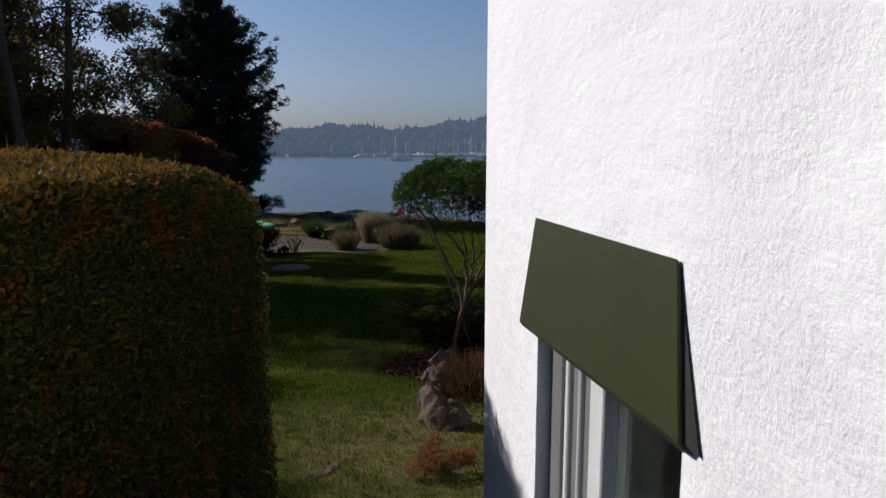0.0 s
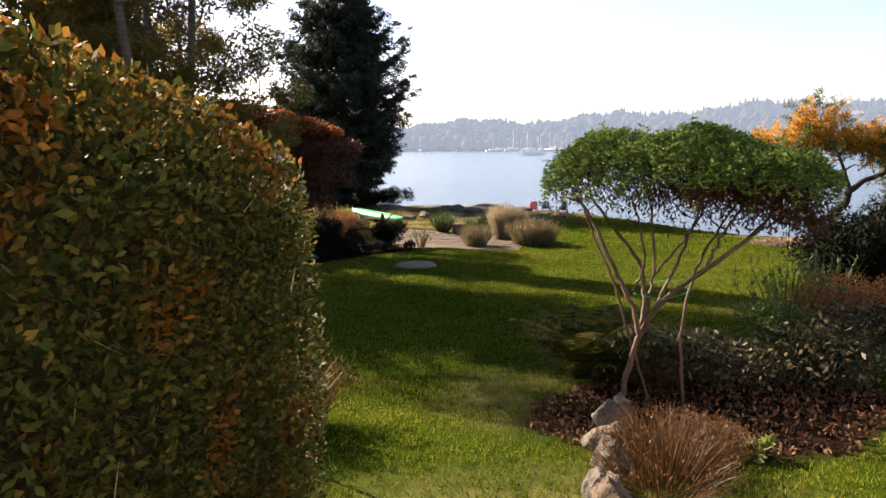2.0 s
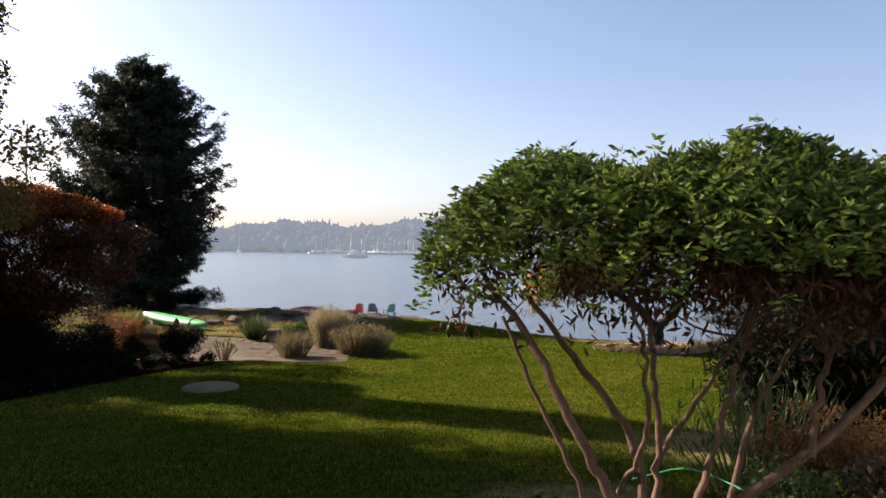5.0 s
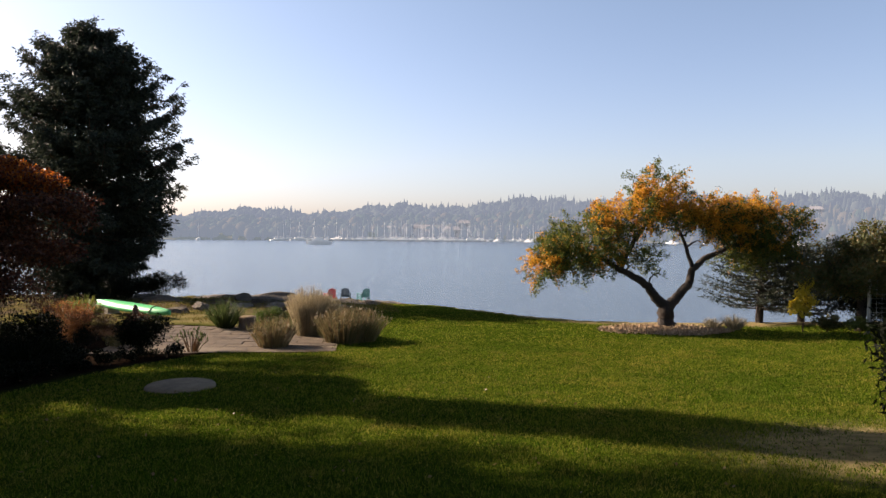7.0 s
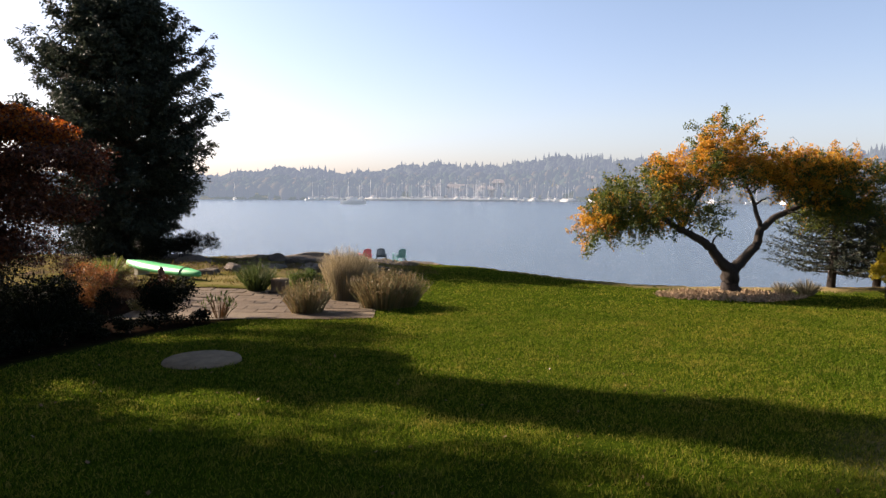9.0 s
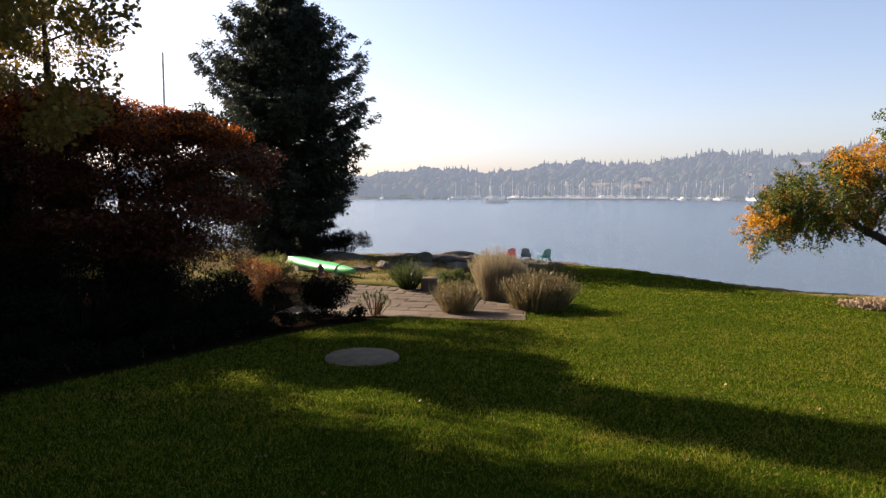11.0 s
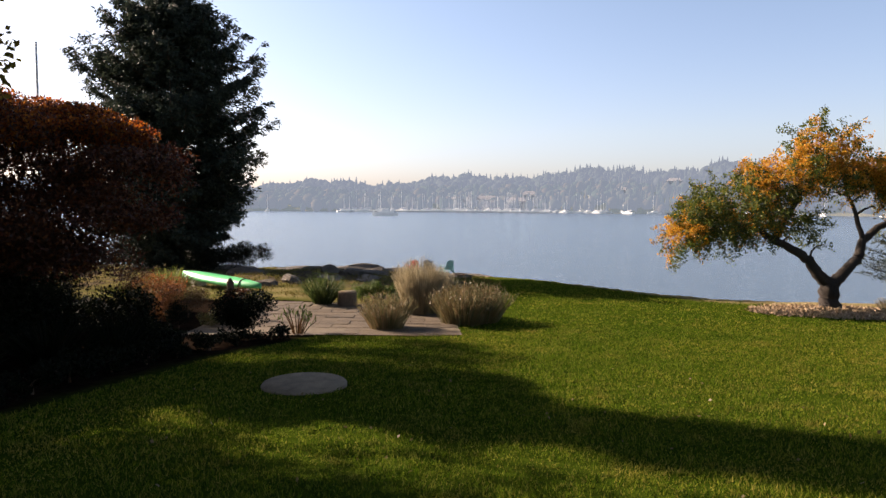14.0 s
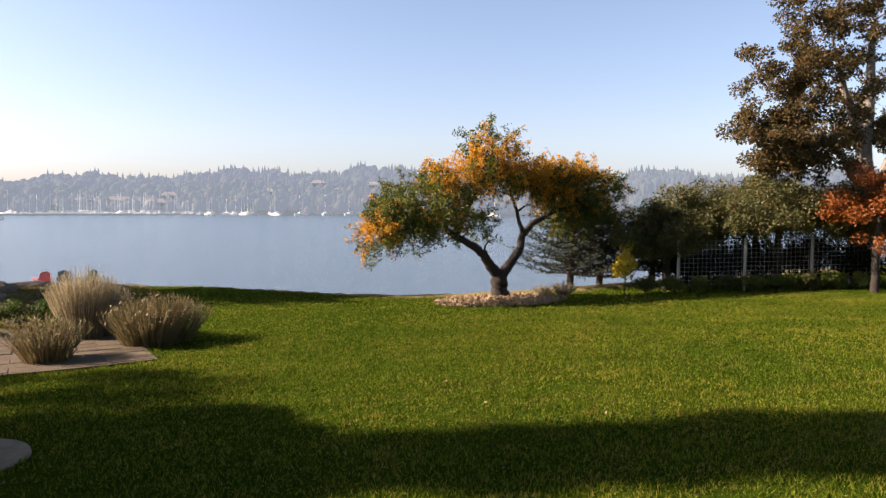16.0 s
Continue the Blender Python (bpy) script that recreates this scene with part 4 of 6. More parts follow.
def shrub(name, at, size, mat, label, count=1500, leaf_l=0.05, leaf_w=0.025, core=True, clumps=14, squash=0.8, aim=(0, 0, 0.3), group="", spread=0.9):
    """A leafy shrub: short branches and clumps of leaves in an ellipsoid of half-sizes (rx, ry) and height."""
    x, y = at
    rx, ry, hh = size
    h = thing(name, (x, y, gz(x, y)), label, "shrub", group)
    o = in_ball(clumps) * np.array([rx * 0.68, ry * 0.68, hh * 0.33]) + np.array([0, 0, hh * 0.52])
    c = np.column_stack([o, rng.uniform(0.28, 0.46, clumps) * min(rx, ry, hh * 0.8)])
    limbs = [([(0, 0, -0.05), (0, 0, hh * 0.15), (rng.uniform(-.1, .1) * rx, rng.uniform(-.1, .1) * ry, hh * 0.3)], (0.02, 0.018, 0.012))]
    part("branchwork", mesh_of("branchwork", *grow(limbs, c[:, :3], 0.003, 0.012), M["bark"]), h)
    p = cloud(c, count, squash, 0.55)
    p[:, 2] = np.maximum(p[:, 2], 0.02)
    part("foliage", mesh_of("foliage", *blades(p, leaf_l, leaf_w, np.array(aim), spread), mat), h)
    return h


def tuft(name, at, size, mat, label, category, count=500, width=0.012, flop=0.55, tips=None, tip_len=0.1, foot=0.28):
    """Stalks fanning out of one base, as lavender or tall grass."""
    x, y = at
    r, hh = size
    h = thing(name, (x, y, gz(x, y)), label, category)
    a = rng.uniform(0, 2 * math.pi, count)
    q = np.sqrt(rng.uniform(0, 1, count))
    root = np.column_stack([np.cos(a) * q * r * foot, np.sin(a) * q * r * foot, np.zeros(count)])
    ln = hh * rng.uniform(0.7, 1.1, count) * (1 - 0.25 * q ** 2)
    lean = q * flop * rng.uniform(0.6, 1.2, count)
    d = unit(np.column_stack([np.cos(a) * lean, np.sin(a) * lean, np.ones(count)]))
    side = unit(np.cross(d, rng.normal(size=(count, 3)))) * width / 2
    mid = root + d * (ln * 0.55)[:, None]
    tip = root + d * ln[:, None] + np.column_stack([np.cos(a), np.sin(a), -0.25 * np.ones(count)]) * (lean * ln * 0.18)[:, None]
    v = np.stack([root - side, root + side, mid + side * 0.9, mid - side * 0.9, tip + side * 0.3, tip - side * 0.3], axis=1).reshape(-1, 3)
    b = np.arange(count)[:, None] * 6
    f = np.concatenate([b + np.array([[0, 1, 2, 3]]), b + np.array([[3, 2, 4, 5]])])
    part("foliage", mesh_of("foliage", v, f, mat), h, "", "stuff")
    if tips is not None:
        pts = (mid + (tip - mid) * rng.uniform(0.2, 1.0, count)[:, None])
        pts = np.concatenate([pts, mid + (tip - mid) * rng.uniform(0.5, 1.05, count)[:, None]])
        part("tip_foliage", mesh_of("tip_foliage", *blades(pts, tip_len, tip_len * 0.2, np.array([0, 0, 1.0]), 0.4), tips), h, "", "stuff")
    return h


shrub("heather", (2.05, 6.45), (0.36, 0.42, 0.2), M["rust"], "low dry rusty plant at the end of the stones", 2600, 0.035, 0.008, clumps=16, aim=(0, 0, 0.9), spread=0.7)
for x, y, r, hh in ((2.36, 8.6, 0.5, 0.36), (2.45, 9.05, 0.5, 0.38), (2.75, 9.35, 0.4, 0.26)):
    tuft("heather", (x, y), (r, hh), M["heather"], "low wispy brown heather spilling over the bed's stones", "plant", 620, 0.005, 1.0, M["rust_tip"], 0.035, 0.6)
shrub("primrose", (3.1, 9.3), (0.16, 0.14, 0.14), M["yellow_green"], "small rosette of pale green leaves", 60, 0.12, 0.05, clumps=5)
shrub("low_shrub", (3.25, 11.25), (0.9, 0.55, 0.62), M["bed_leaf"], "dark twiggy evergreen shrub in the bed", 2000, 0.085, 0.036, clumps=34)
shrub("low_shrub", (4.25, 11.5), (0.75, 0.6, 0.75), M["bed_leaf"], "dark twiggy evergreen shrub in the bed", 1800, 0.085, 0.036, clumps=30)
shrub("low_shrub", (2.55, 11.0), (0.4, 0.4, 0.45), M["heather"], "brown twiggy shrub under the rhododendron", 1600, 0.05, 0.014, clumps=16)
shrub("box_shrub", (4.0, 12.2), (0.5, 0.5, 0.95), M["box"], "small-leaved green box shrub", 4800, 0.045, 0.026, clumps=30)
shrub("box_shrub", (5.0, 12.3), (0.8, 0.6, 0.85), M["bed_leaf"], "dark rounded shrub beside the box", 3600, 0.06, 0.03, clumps=30)
shrub("barberry", (5.2, 13.4), (0.95, 0.7, 1.2), M["rust"], "rust-brown shrub with feathery dry foliage", 6500, 0.06, 0.018, clumps=30, aim=(0, 0, 0.7))
shrub("barberry", (6.4, 12.6), (0.8, 0.7, 0.95), M["rust"], "rust-brown shrub with feathery dry foliage", 4500, 0.06, 0.018, clumps=24, aim=(0, 0, 0.7))
for x, y, hgt in ((4.55, 13.6, 1.25), (5.0, 14.0, 1.35)):
    tuft("euphorbia", (x, y), (0.75, hgt), M["green_shrub"], "green spurge with whorled narrow leaves", "plant", 70, 0.02, 0.55, M["green_shrub"], 0.14)
shrub("dwarf_pine", (6.3, 15.6), (1.15, 1.0, 2.15), M["dark_shrub"], "dense dark rounded dwarf pine", 24000, 0.10, 0.026, clumps=70, squash=0.95)
shrub("dwarf_pine", (7.7, 15.2), (0.9, 0.9, 1.7), M["dark_shrub"], "dense dark rounded dwarf pine", 14000, 0.10, 0.026, clumps=50, squash=0.95)


def fern(at, size, count, label):
    x, y = at
    h = thing("fern", (x, y, gz(x, y)), label, "fern")
    for k in range(count):
        a = k * 2.4 + rng.uniform(-0.3, 0.3)
        t = np.linspace(0, 1, 22)
        reach = size * rng.uniform(0.75, 1.1)
        up = size * rng.uniform(0.75, 1.5)
        mid = np.column_stack([np.cos(a) * reach * t ** 1.3, np.sin(a) * reach * t ** 1.3, up * (t * 1.5 - t ** 2 * 0.95)])
        across = np.array([-math.sin(a), math.cos(a), 0])
        ln = size * 0.19 * np.sin(np.clip(t * 1.05 + 0.08, 0, 1) * math.pi) ** 0.7
        vs, fs = [], []
        for i in range(2, 22):
            for sg in (-1, 1):
                base = mid[i]
                fw = (mid[i] - mid[i - 1])
                tip = base + across * sg * ln[i] + fw * 0.6 + np.array([0, 0, -0.02])
                n = len(vs)
                vs += [base - fw * 0.1, base + fw * 0.8, tip]
                fs.append([n, n + 1, n + 2])
        part("frond", mesh_of("frond", vs, fs, M["fern"]), h)
    return h


fern((1.85, 11.0), 0.9, 34, "bronze-green fern beside the lawn")
fern((2.15, 11.2), 0.75, 22, "bronze-green fern beside the lawn")


for x, y, r, hh in ((1.75, 11.75, 0.45, 0.55), (2.3, 11.7, 0.5, 0.7), (2.75, 11.6, 0.45, 0.6)):
    tuft("dry_shrub", (x, y), (r, hh), M["bark_twig"], "dry brown twiggy plant behind the rhododendron", "plant", 240, 0.008, 0.8, M["heather"], 0.045)

# leaf litter and bark on the bed's soil
p = np.column_stack([rng.uniform(1.4, 5.2, 12000), rng.uniform(8.4, 13.0, 12000)])
p = p[in_right_bed(p[:, 0], p[:, 1]) < -0.02]
p = np.column_stack([p, land(p[:, 0], p[:, 1]) + 0.012])
tagged(new("leaf_litter", mesh_of("leaf_litter", *blades(p, 0.06, 0.03, np.array([0, 0, 0.12]), 0.6), M["litter"])), "reddish-brown fallen leaves and bark on the bed's soil", "leaves", kind="stuff")

# ---- trees ----
def tree(name, label, base, limbs, clumps, leaf_sets, bark, squash=0.7, shell=0.3, thick=0.05, r_tip=0.008, category="tree", group=""):
    """limbs and clumps in world coordinates; leaf_sets: (material, count, length, width, clump numbers or None)."""
    o = np.array([base[0], base[1], gz(*base)])
    h = thing(name, o, label, category, group)
    c = np.asarray(clumps, dtype=float).copy()
    c[:, :3] -= o
    part("trunk", mesh_of("trunk", *grow([(np.asarray(p) - o, r) for p, r in limbs], c[:, :3], r_tip, thick), bark, True), h)
    for mat, count, ln, wd, pick in leaf_sets:
        cc = c if pick is None else c[pick]
        part("crown", mesh_of("crown", *blades(cloud(cc, count, squash, shell), ln, wd, np.array([0, 0, -0.15]), 0.9), mat), h)
    return h


def clumps_in(boxes, per, r):
    """Clump centres in ellipsoids (x, y, z, rx, ry, rz)."""
    out = []
    for x, y, z, rx, ry, rz in boxes:
        o = in_ball(per) * np.array([rx, ry, rz]) + np.array([x, y, z])
        out.append(np.column_stack([o, rng.uniform(r * 0.6, r * 1.25, per)]))
    return np.concatenate(out)


# two-limbed autumn tree on the lawn's edge
TB = (11.2, 32.6)
TZ = gz(*TB)
DX, DY = 0.45, 0.8
# lobes of the crown: x, y, z, half-sizes, share of golden leaves, twigs
LOBES = ((8.3, 32.6, -0.75, 1.65, 1.5, 1.0, 0.08, 290), (6.75, 32.6, -1.55, 0.5, 0.6, 0.34, 0.8, 55), (7.4, 32.6, -1.1, 0.8, 0.9, 0.55, 0.25, 90), (8.9, 32.6, -0.95, 0.9, 0.9, 0.25, 0.7, 50),
         (9.7, 32.6, 0.25, 1.45, 1.2, 0.5, 0.5, 170), (10.9, 32.6, 0.85, 1.05, 0.9, 0.5, 0.6, 125), (10.75, 32.6, 1.6, 0.8, 0.6, 0.42, 0.2, 30), (11.6, 32.6, 0.3, 1.1, 1.0, 0.4, 0.5, 110),
         (10.4, 32.6, -1.2, 0.5, 0.5, 0.5, 0.0, 30), (13.4, 32.7, 0.4, 1.6, 1.2, 0.55, 0.6, 240), (14.9, 32.8, -0.15, 1.8, 1.3, 0.95, 0.18, 330), (14.6, 32.8, -0.95, 1.4, 1.1, 0.5, 0.03, 110), (13.2, 32.5, -0.1, 1.1, 0.9, 0.3, 0.65, 70))


def twig_sprays(lobes):
    """Leaf points strung along short outward twigs: (green, golden, twig ends)."""
    sets, ends = ([], []), []
    for x, y, z, rx, ry, rz, share, n in lobes:
        o = in_ball(n)
        c, half_ = np.array([x, y, z]), np.array([rx, ry, rz])
        start = c + o * half_ * 0.9
        d = unit(o * np.array([1, 1, 0.8]) + rng.normal(size=(n, 3)) * 0.55 + np.array([0, 0, 0.18]))
        ln = rng.uniform(0.25, 0.75, n)
        gold = (rng.uniform(0, 1, n) < share * np.clip(1 + 0.7 * o[:, 2], 0.3, 1.6))
        for k in range(n):
            m = int(58 * ln[k] / 0.5)
            t = rng.uniform(0, 1, m)[:, None]
            pts = start[k] + d[k] * ln[k] * t + np.array([0, 0, -0.12]) * t ** 2 + rng.normal(size=(m, 3)) * (0.085 - 0.045 * t)
            sets[int(gold[k])].append(pts)
        ends.append(start[::4] + d[::4] * ln[::4, None])
    return np.concatenate(sets[0]), np.concatenate(sets[1]), np.concatenate(ends)


def limb(*pts):
    return [(x + DX, y + DY, TZ + z) for x, y, z in pts]


green_pts, gold_pts, spray_ends = twig_sprays(LOBES)
crown_tree = tree("autumn_tree", "low spreading two-limbed tree with green and golden leaves", TB,
     [(limb((10.75, 31.8, -0.15), (10.75, 31.8, 0.25), (10.73, 31.8, 0.75)), (0.40, 0.27, 0.25)),
      (limb((10.70, 31.8, 0.7), (10.25, 31.75, 1.15), (9.8, 31.7, 1.65), (9.0, 31.7, 2.05), (8.3, 31.7, 2.45), (7.6, 31.7, 2.2)), (0.2, 0.16, 0.13, 0.1, 0.07, 0.03)),
      (limb((10.78, 31.8, 0.7), (11.25, 31.85, 1.2), (11.6, 31.9, 1.55), (11.72, 31.9, 2.1), (12.3, 32.0, 2.5), (13.4, 32.0, 2.95), (14.8, 32.2, 2.8)), (0.2, 0.16, 0.14, 0.12, 0.1, 0.07, 0.03)),
      (limb((9.0, 31.7, 2.05), (9.5, 31.8, 3.0), (10.2, 31.9, 3.9), (10.5, 31.9, 4.9)), (0.09, 0.07, 0.045, 0.02)),
      (limb((11.72, 31.9, 2.1), (11.4, 31.9, 3.0), (11.0, 31.9, 3.9)), (0.08, 0.055, 0.03))],
     spray_ends, [], M["dark_bark"], thick=0.04, r_tip=0.006)
for pts, mat, words in ((green_pts, M["orange"], "green leaves"), (gold_pts, M["orange2"], "golden leaves")):
    part("crown", mesh_of("crown", *blades(pts - np.array([*TB, TZ]), 0.085, 0.045, np.array([0, 0, -0.2]), 0.9), mat), crown_tree, words)

# tall dark cedar by the water


def build_cedar(at, height, reach, boughs=430):
    x, y = at
    h = thing("cedar", (x, y, gz(x, y)), "tall dark evergreen cedar with drooping sprays", "tree")
    part("trunk", mesh_of("trunk", *tube([(0, 0, -0.2), (0.05, 0, height * 0.3), (0, 0.05, height * 0.65), (0, 0, height)], (0.5, 0.36, 0.18, 0.02), 10), M["bark"], True), h)
    woods, leaves_ = [], []
    for k in range(boughs):
        t = (k + rng.uniform(0, 1)) / boughs
        z = 0.4 + t ** 1.05 * (height - 0.8)
        a = k * 2.4 + rng.uniform(-0.5, 0.5)
        env = np.interp(z / height, (0.0, 0.1, 0.25, 0.42, 0.52, 0.62, 0.75, 0.88, 0.96, 1.0), (0.5, 0.62, 0.84, 0.98, 1.0, 0.92, 0.74, 0.5, 0.24, 0.04))
        ln = reach * env * (rng.uniform(0.5, 0.93) if k % 6 else rng.uniform(0.92, 1.0))
        s = np.linspace(0, 1, 9)
        # out and down, then the tip turns up
        rise = rng.uniform(-0.15, 0.5) + 0.25 * (z / height)
        q = np.column_stack([np.cos(a) * ln * s, np.sin(a) * ln * s, z + ln * (rise * s - 0.34 * s ** 2 + 0.34 * s ** 5)])
        q[1:] += rng.normal(size=(8, 3)) * 0.05
        woods.append(tube(q, np.linspace(0.07, 0.012, 9), 5))
        # side branchlets hung with flat drooping sprays
        side = np.array([-np.sin(a), np.cos(a), 0.0])
        m = int(10 + 20 * ln / reach)
        for u in rng.uniform(0.12, 1.0, m) ** 0.75:
            root = np.array([np.interp(u, s, q[:, i]) for i in range(3)])
            d = unit(np.array([np.cos(a), np.sin(a), 0.15]) * rng.uniform(0.4, 1.1) + side * rng.normal() * 0.8 + np.array([0, 0, rng.normal() * 0.25]))
            bl = (0.35 + 0.16 * ln * (1.15 - u)) * rng.uniform(0.7, 1.3)
            n = 22
            v = rng.uniform(0, 1, n)[:, None]
            base = root + d * bl * v + np.array([0, 0, -0.25]) * bl * v ** 2 + rng.normal(size=(n, 3)) * np.array([0.09, 0.09, 0.07])
            leaves_.append(blades(base, 0.24, 0.085, d * 0.8 + np.array([0, 0, -0.45]), 0.5))
    part("branchwork", mesh_of("branchwork", *join(woods), M["bark"]), h)
    part("foliage", mesh_of("foliage", *join(leaves_), M["conifer"]), h)


build_cedar((-14.0, 50.0), 14.9, 5.25)
# columnar cedar added to cast the long narrow shadow across the lawn
build_cedar((-20.6, 31.7), 19.0, 1.15, 160)

# birches behind the bed
BI = [(-7.6, 19.1), (-8.1, 19.0), (-9.8, 21.4)]
tips = [(-6.6, 19.3, 8.5), (-8.0, 18.9, 9.0), (-10.2, 21.6, 8.0)]
for k, ((x, y), tp) in enumerate(zip(BI, tips)):
    z = gz(x, y)
    midp = ((x * 2 + tp[0]) / 3 + 0.1, (y * 2 + tp[1]) / 3, z + 4.0)
    cl = np.concatenate([clumps_in([(tp[0], tp[1], 2.6, 1.9, 1.8, 1.6), (tp[0] - 0.3, tp[1], 5.2, 2.0, 1.9, 1.8), (tp[0], tp[1], 7.6, 1.4, 1.4, 1.3)], 17, 0.5),
                         clumps_in([(tp[0] + (1.2 if k == 0 else -0.4), tp[1] - 0.2, 1.0, 1.4, 1.3, 0.9)], 9, 0.4)])
    tree("birch", "birch with slim trunk toned dark as if backlit and thinning yellow-brown leaves", (x, y), [([(x, y, z - 0.15), (x + 0.02, y, z + 1.5), midp, tp], (0.155, 0.14, 0.10, 0.02))], cl,
         [(M["birch"], 27000, 0.085, 0.055, None)], M["birch_bark"], 0.8, 0.05, 0.035, group="birches")
# a leafy birch bough reaching over the lawn
tree("birch", "leaning birch with a bough reaching over the lawn", (-7.4, 17.6),
     [([(-7.4, 17.6, gz(-7.4, 17.6) - 0.1), (-7.4, 17.6, 0.5), (-7.0, 16.5, 3.0), (-6.8, 16.6, 7.0)], (0.11, 0.10, 0.08, 0.02)), ([(-7.0, 16.5, 3.0), (-6.2, 17.2, 3.6), (-5.2, 18.0, 3.5), (-4.4, 18.5, 3.15)], (0.03, 0.026, 0.018, 0.006))],
     np.concatenate([clumps_in([(-6.8, 16.5, 4.6, 1.5, 1.5, 1.5), (-7.0, 16.5, 6.6, 1.3, 1.3, 1.2)], 14, 0.5), clumps_in([(-5.3, 18.0, 3.55, 0.9, 0.5, 0.3)], 9, 0.22)]),
     [(M["birch"], 5000, 0.085, 0.055, None)], M["birch_bark"], 0.8, 0.05, 0.03, group="birches")
# taller trees: some seen over the hedge, others added to shade the lawn
for x, y, top, rx in ((-13.4, 23.6, 9.0, 2.4), (-13.5, 20.0, 8.0, 3.0), (-12.5, 11.0, 7.5, 2.4), (-10.2, 12.8, 3.4, 1.8), (-19.0, 35.6, 4.6, 2.2), (-18.5, 29.6, 6.4, 2.0), (-18.5, 23.0, 9.0, 3.0), (-17.0, 16.0, 9.0, 3.0), (-24.5, 39.0, 8.0, 3.0), (-11.5, 21.8, 6.2, 1.6)):
    z = gz(x, y)
    tree("alder", "tall thin-leaved tree behind the garden bed", (x, y), [([(x, y, z - 0.2), (x + 0.1, y, z + 2.5), (x - 0.1, y, (z + top) / 2 + 1), (x, y, top)], (0.2, 0.17, 0.11, 0.03))],
         clumps_in([(x, y, z + (top - z) * 0.45, rx, rx, (top - z) * 0.2), (x, y, z + (top - z) * 0.75, rx * 0.75, rx * 0.75, (top - z) * 0.2)], 40, 0.8), [(M["birch"], 17000, 0.16, 0.11, None)], M["dark_bark"], 0.8, 0.05, 0.05, group="tall trees behind the bed")
# tree added to shade the lawn, its crown kept high and bare below
hx, hy = -15.5, 32.6
hz = gz(hx, hy)
tree("alder", "thin-leaved tree with a high crown, added to shade the lawn", (hx, hy), [([(hx, hy, hz - 0.2), (hx + 0.1, hy, hz + 3.0), (hx, hy, 3.2), (hx, hy, 6.0)], (0.2, 0.17, 0.12, 0.03))],
     clumps_in([(hx, hy, 4.7, 2.6, 2.4, 1.1)], 46, 0.5), [(M["birch"], 7500, 0.11, 0.075, None)], M["dark_bark"], 0.8, 0.05, 0.05, group="tall trees behind the bed")
# dark red maple
mz = gz(-8.2, 25.6)
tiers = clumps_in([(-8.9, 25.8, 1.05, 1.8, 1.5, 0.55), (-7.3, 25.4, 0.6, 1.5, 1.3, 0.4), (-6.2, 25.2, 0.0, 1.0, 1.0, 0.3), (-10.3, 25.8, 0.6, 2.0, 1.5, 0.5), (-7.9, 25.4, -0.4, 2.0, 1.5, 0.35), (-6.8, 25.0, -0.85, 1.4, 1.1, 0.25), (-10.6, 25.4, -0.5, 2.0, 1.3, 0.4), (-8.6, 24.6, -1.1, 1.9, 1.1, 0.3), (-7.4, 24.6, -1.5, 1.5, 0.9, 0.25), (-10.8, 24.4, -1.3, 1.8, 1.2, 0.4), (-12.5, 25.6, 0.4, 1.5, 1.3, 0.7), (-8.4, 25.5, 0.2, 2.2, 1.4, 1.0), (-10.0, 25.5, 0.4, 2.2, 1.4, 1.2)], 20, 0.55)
tree("maple", "spreading dark red maple with sunlit orange painted on its top leaves", (-8.2, 25.6),
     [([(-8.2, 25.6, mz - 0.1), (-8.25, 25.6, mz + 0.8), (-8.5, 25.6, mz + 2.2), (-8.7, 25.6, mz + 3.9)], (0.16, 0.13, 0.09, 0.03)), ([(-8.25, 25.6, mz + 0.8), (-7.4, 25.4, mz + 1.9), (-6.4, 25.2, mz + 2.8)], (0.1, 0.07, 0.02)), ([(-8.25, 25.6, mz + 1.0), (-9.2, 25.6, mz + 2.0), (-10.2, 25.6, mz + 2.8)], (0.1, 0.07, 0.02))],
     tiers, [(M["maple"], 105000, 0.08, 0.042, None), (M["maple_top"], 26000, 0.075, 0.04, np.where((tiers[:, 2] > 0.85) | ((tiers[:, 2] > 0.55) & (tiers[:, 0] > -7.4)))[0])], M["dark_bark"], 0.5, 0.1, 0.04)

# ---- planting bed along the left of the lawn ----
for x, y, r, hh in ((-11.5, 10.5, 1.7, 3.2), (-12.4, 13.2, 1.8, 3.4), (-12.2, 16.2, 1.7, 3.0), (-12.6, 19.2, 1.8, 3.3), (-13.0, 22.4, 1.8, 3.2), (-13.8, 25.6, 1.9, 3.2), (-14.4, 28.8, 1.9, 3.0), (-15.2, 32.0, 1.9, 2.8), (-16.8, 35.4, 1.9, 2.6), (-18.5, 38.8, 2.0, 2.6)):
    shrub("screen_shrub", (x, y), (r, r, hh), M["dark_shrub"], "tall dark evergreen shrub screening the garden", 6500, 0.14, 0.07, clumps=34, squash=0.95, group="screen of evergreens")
# three yews added to block the sun from the lawn's left side
shrub("yew", (-10.6, 23.5), (1.3, 1.2, 4.4), M["dark_shrub"], "tall narrow dark yew added to shade the lawn, beside the maple", 12000, 0.13, 0.06, clumps=60, squash=1.0)
shrub("yew", (-15.1, 27.1), (1.5, 1.2, 8.3), M["dark_shrub"], "tall narrow dark yew added to shade the lawn, behind the maple", 14000, 0.15, 0.07, clumps=80, squash=1.0)
shrub("yew", (-12.8, 24.8), (1.25, 1.25, 6.2), M["dark_shrub"], "tall narrow dark yew added to shade the lawn, behind the maple", 11000, 0.14, 0.06, clumps=60, squash=1.0)
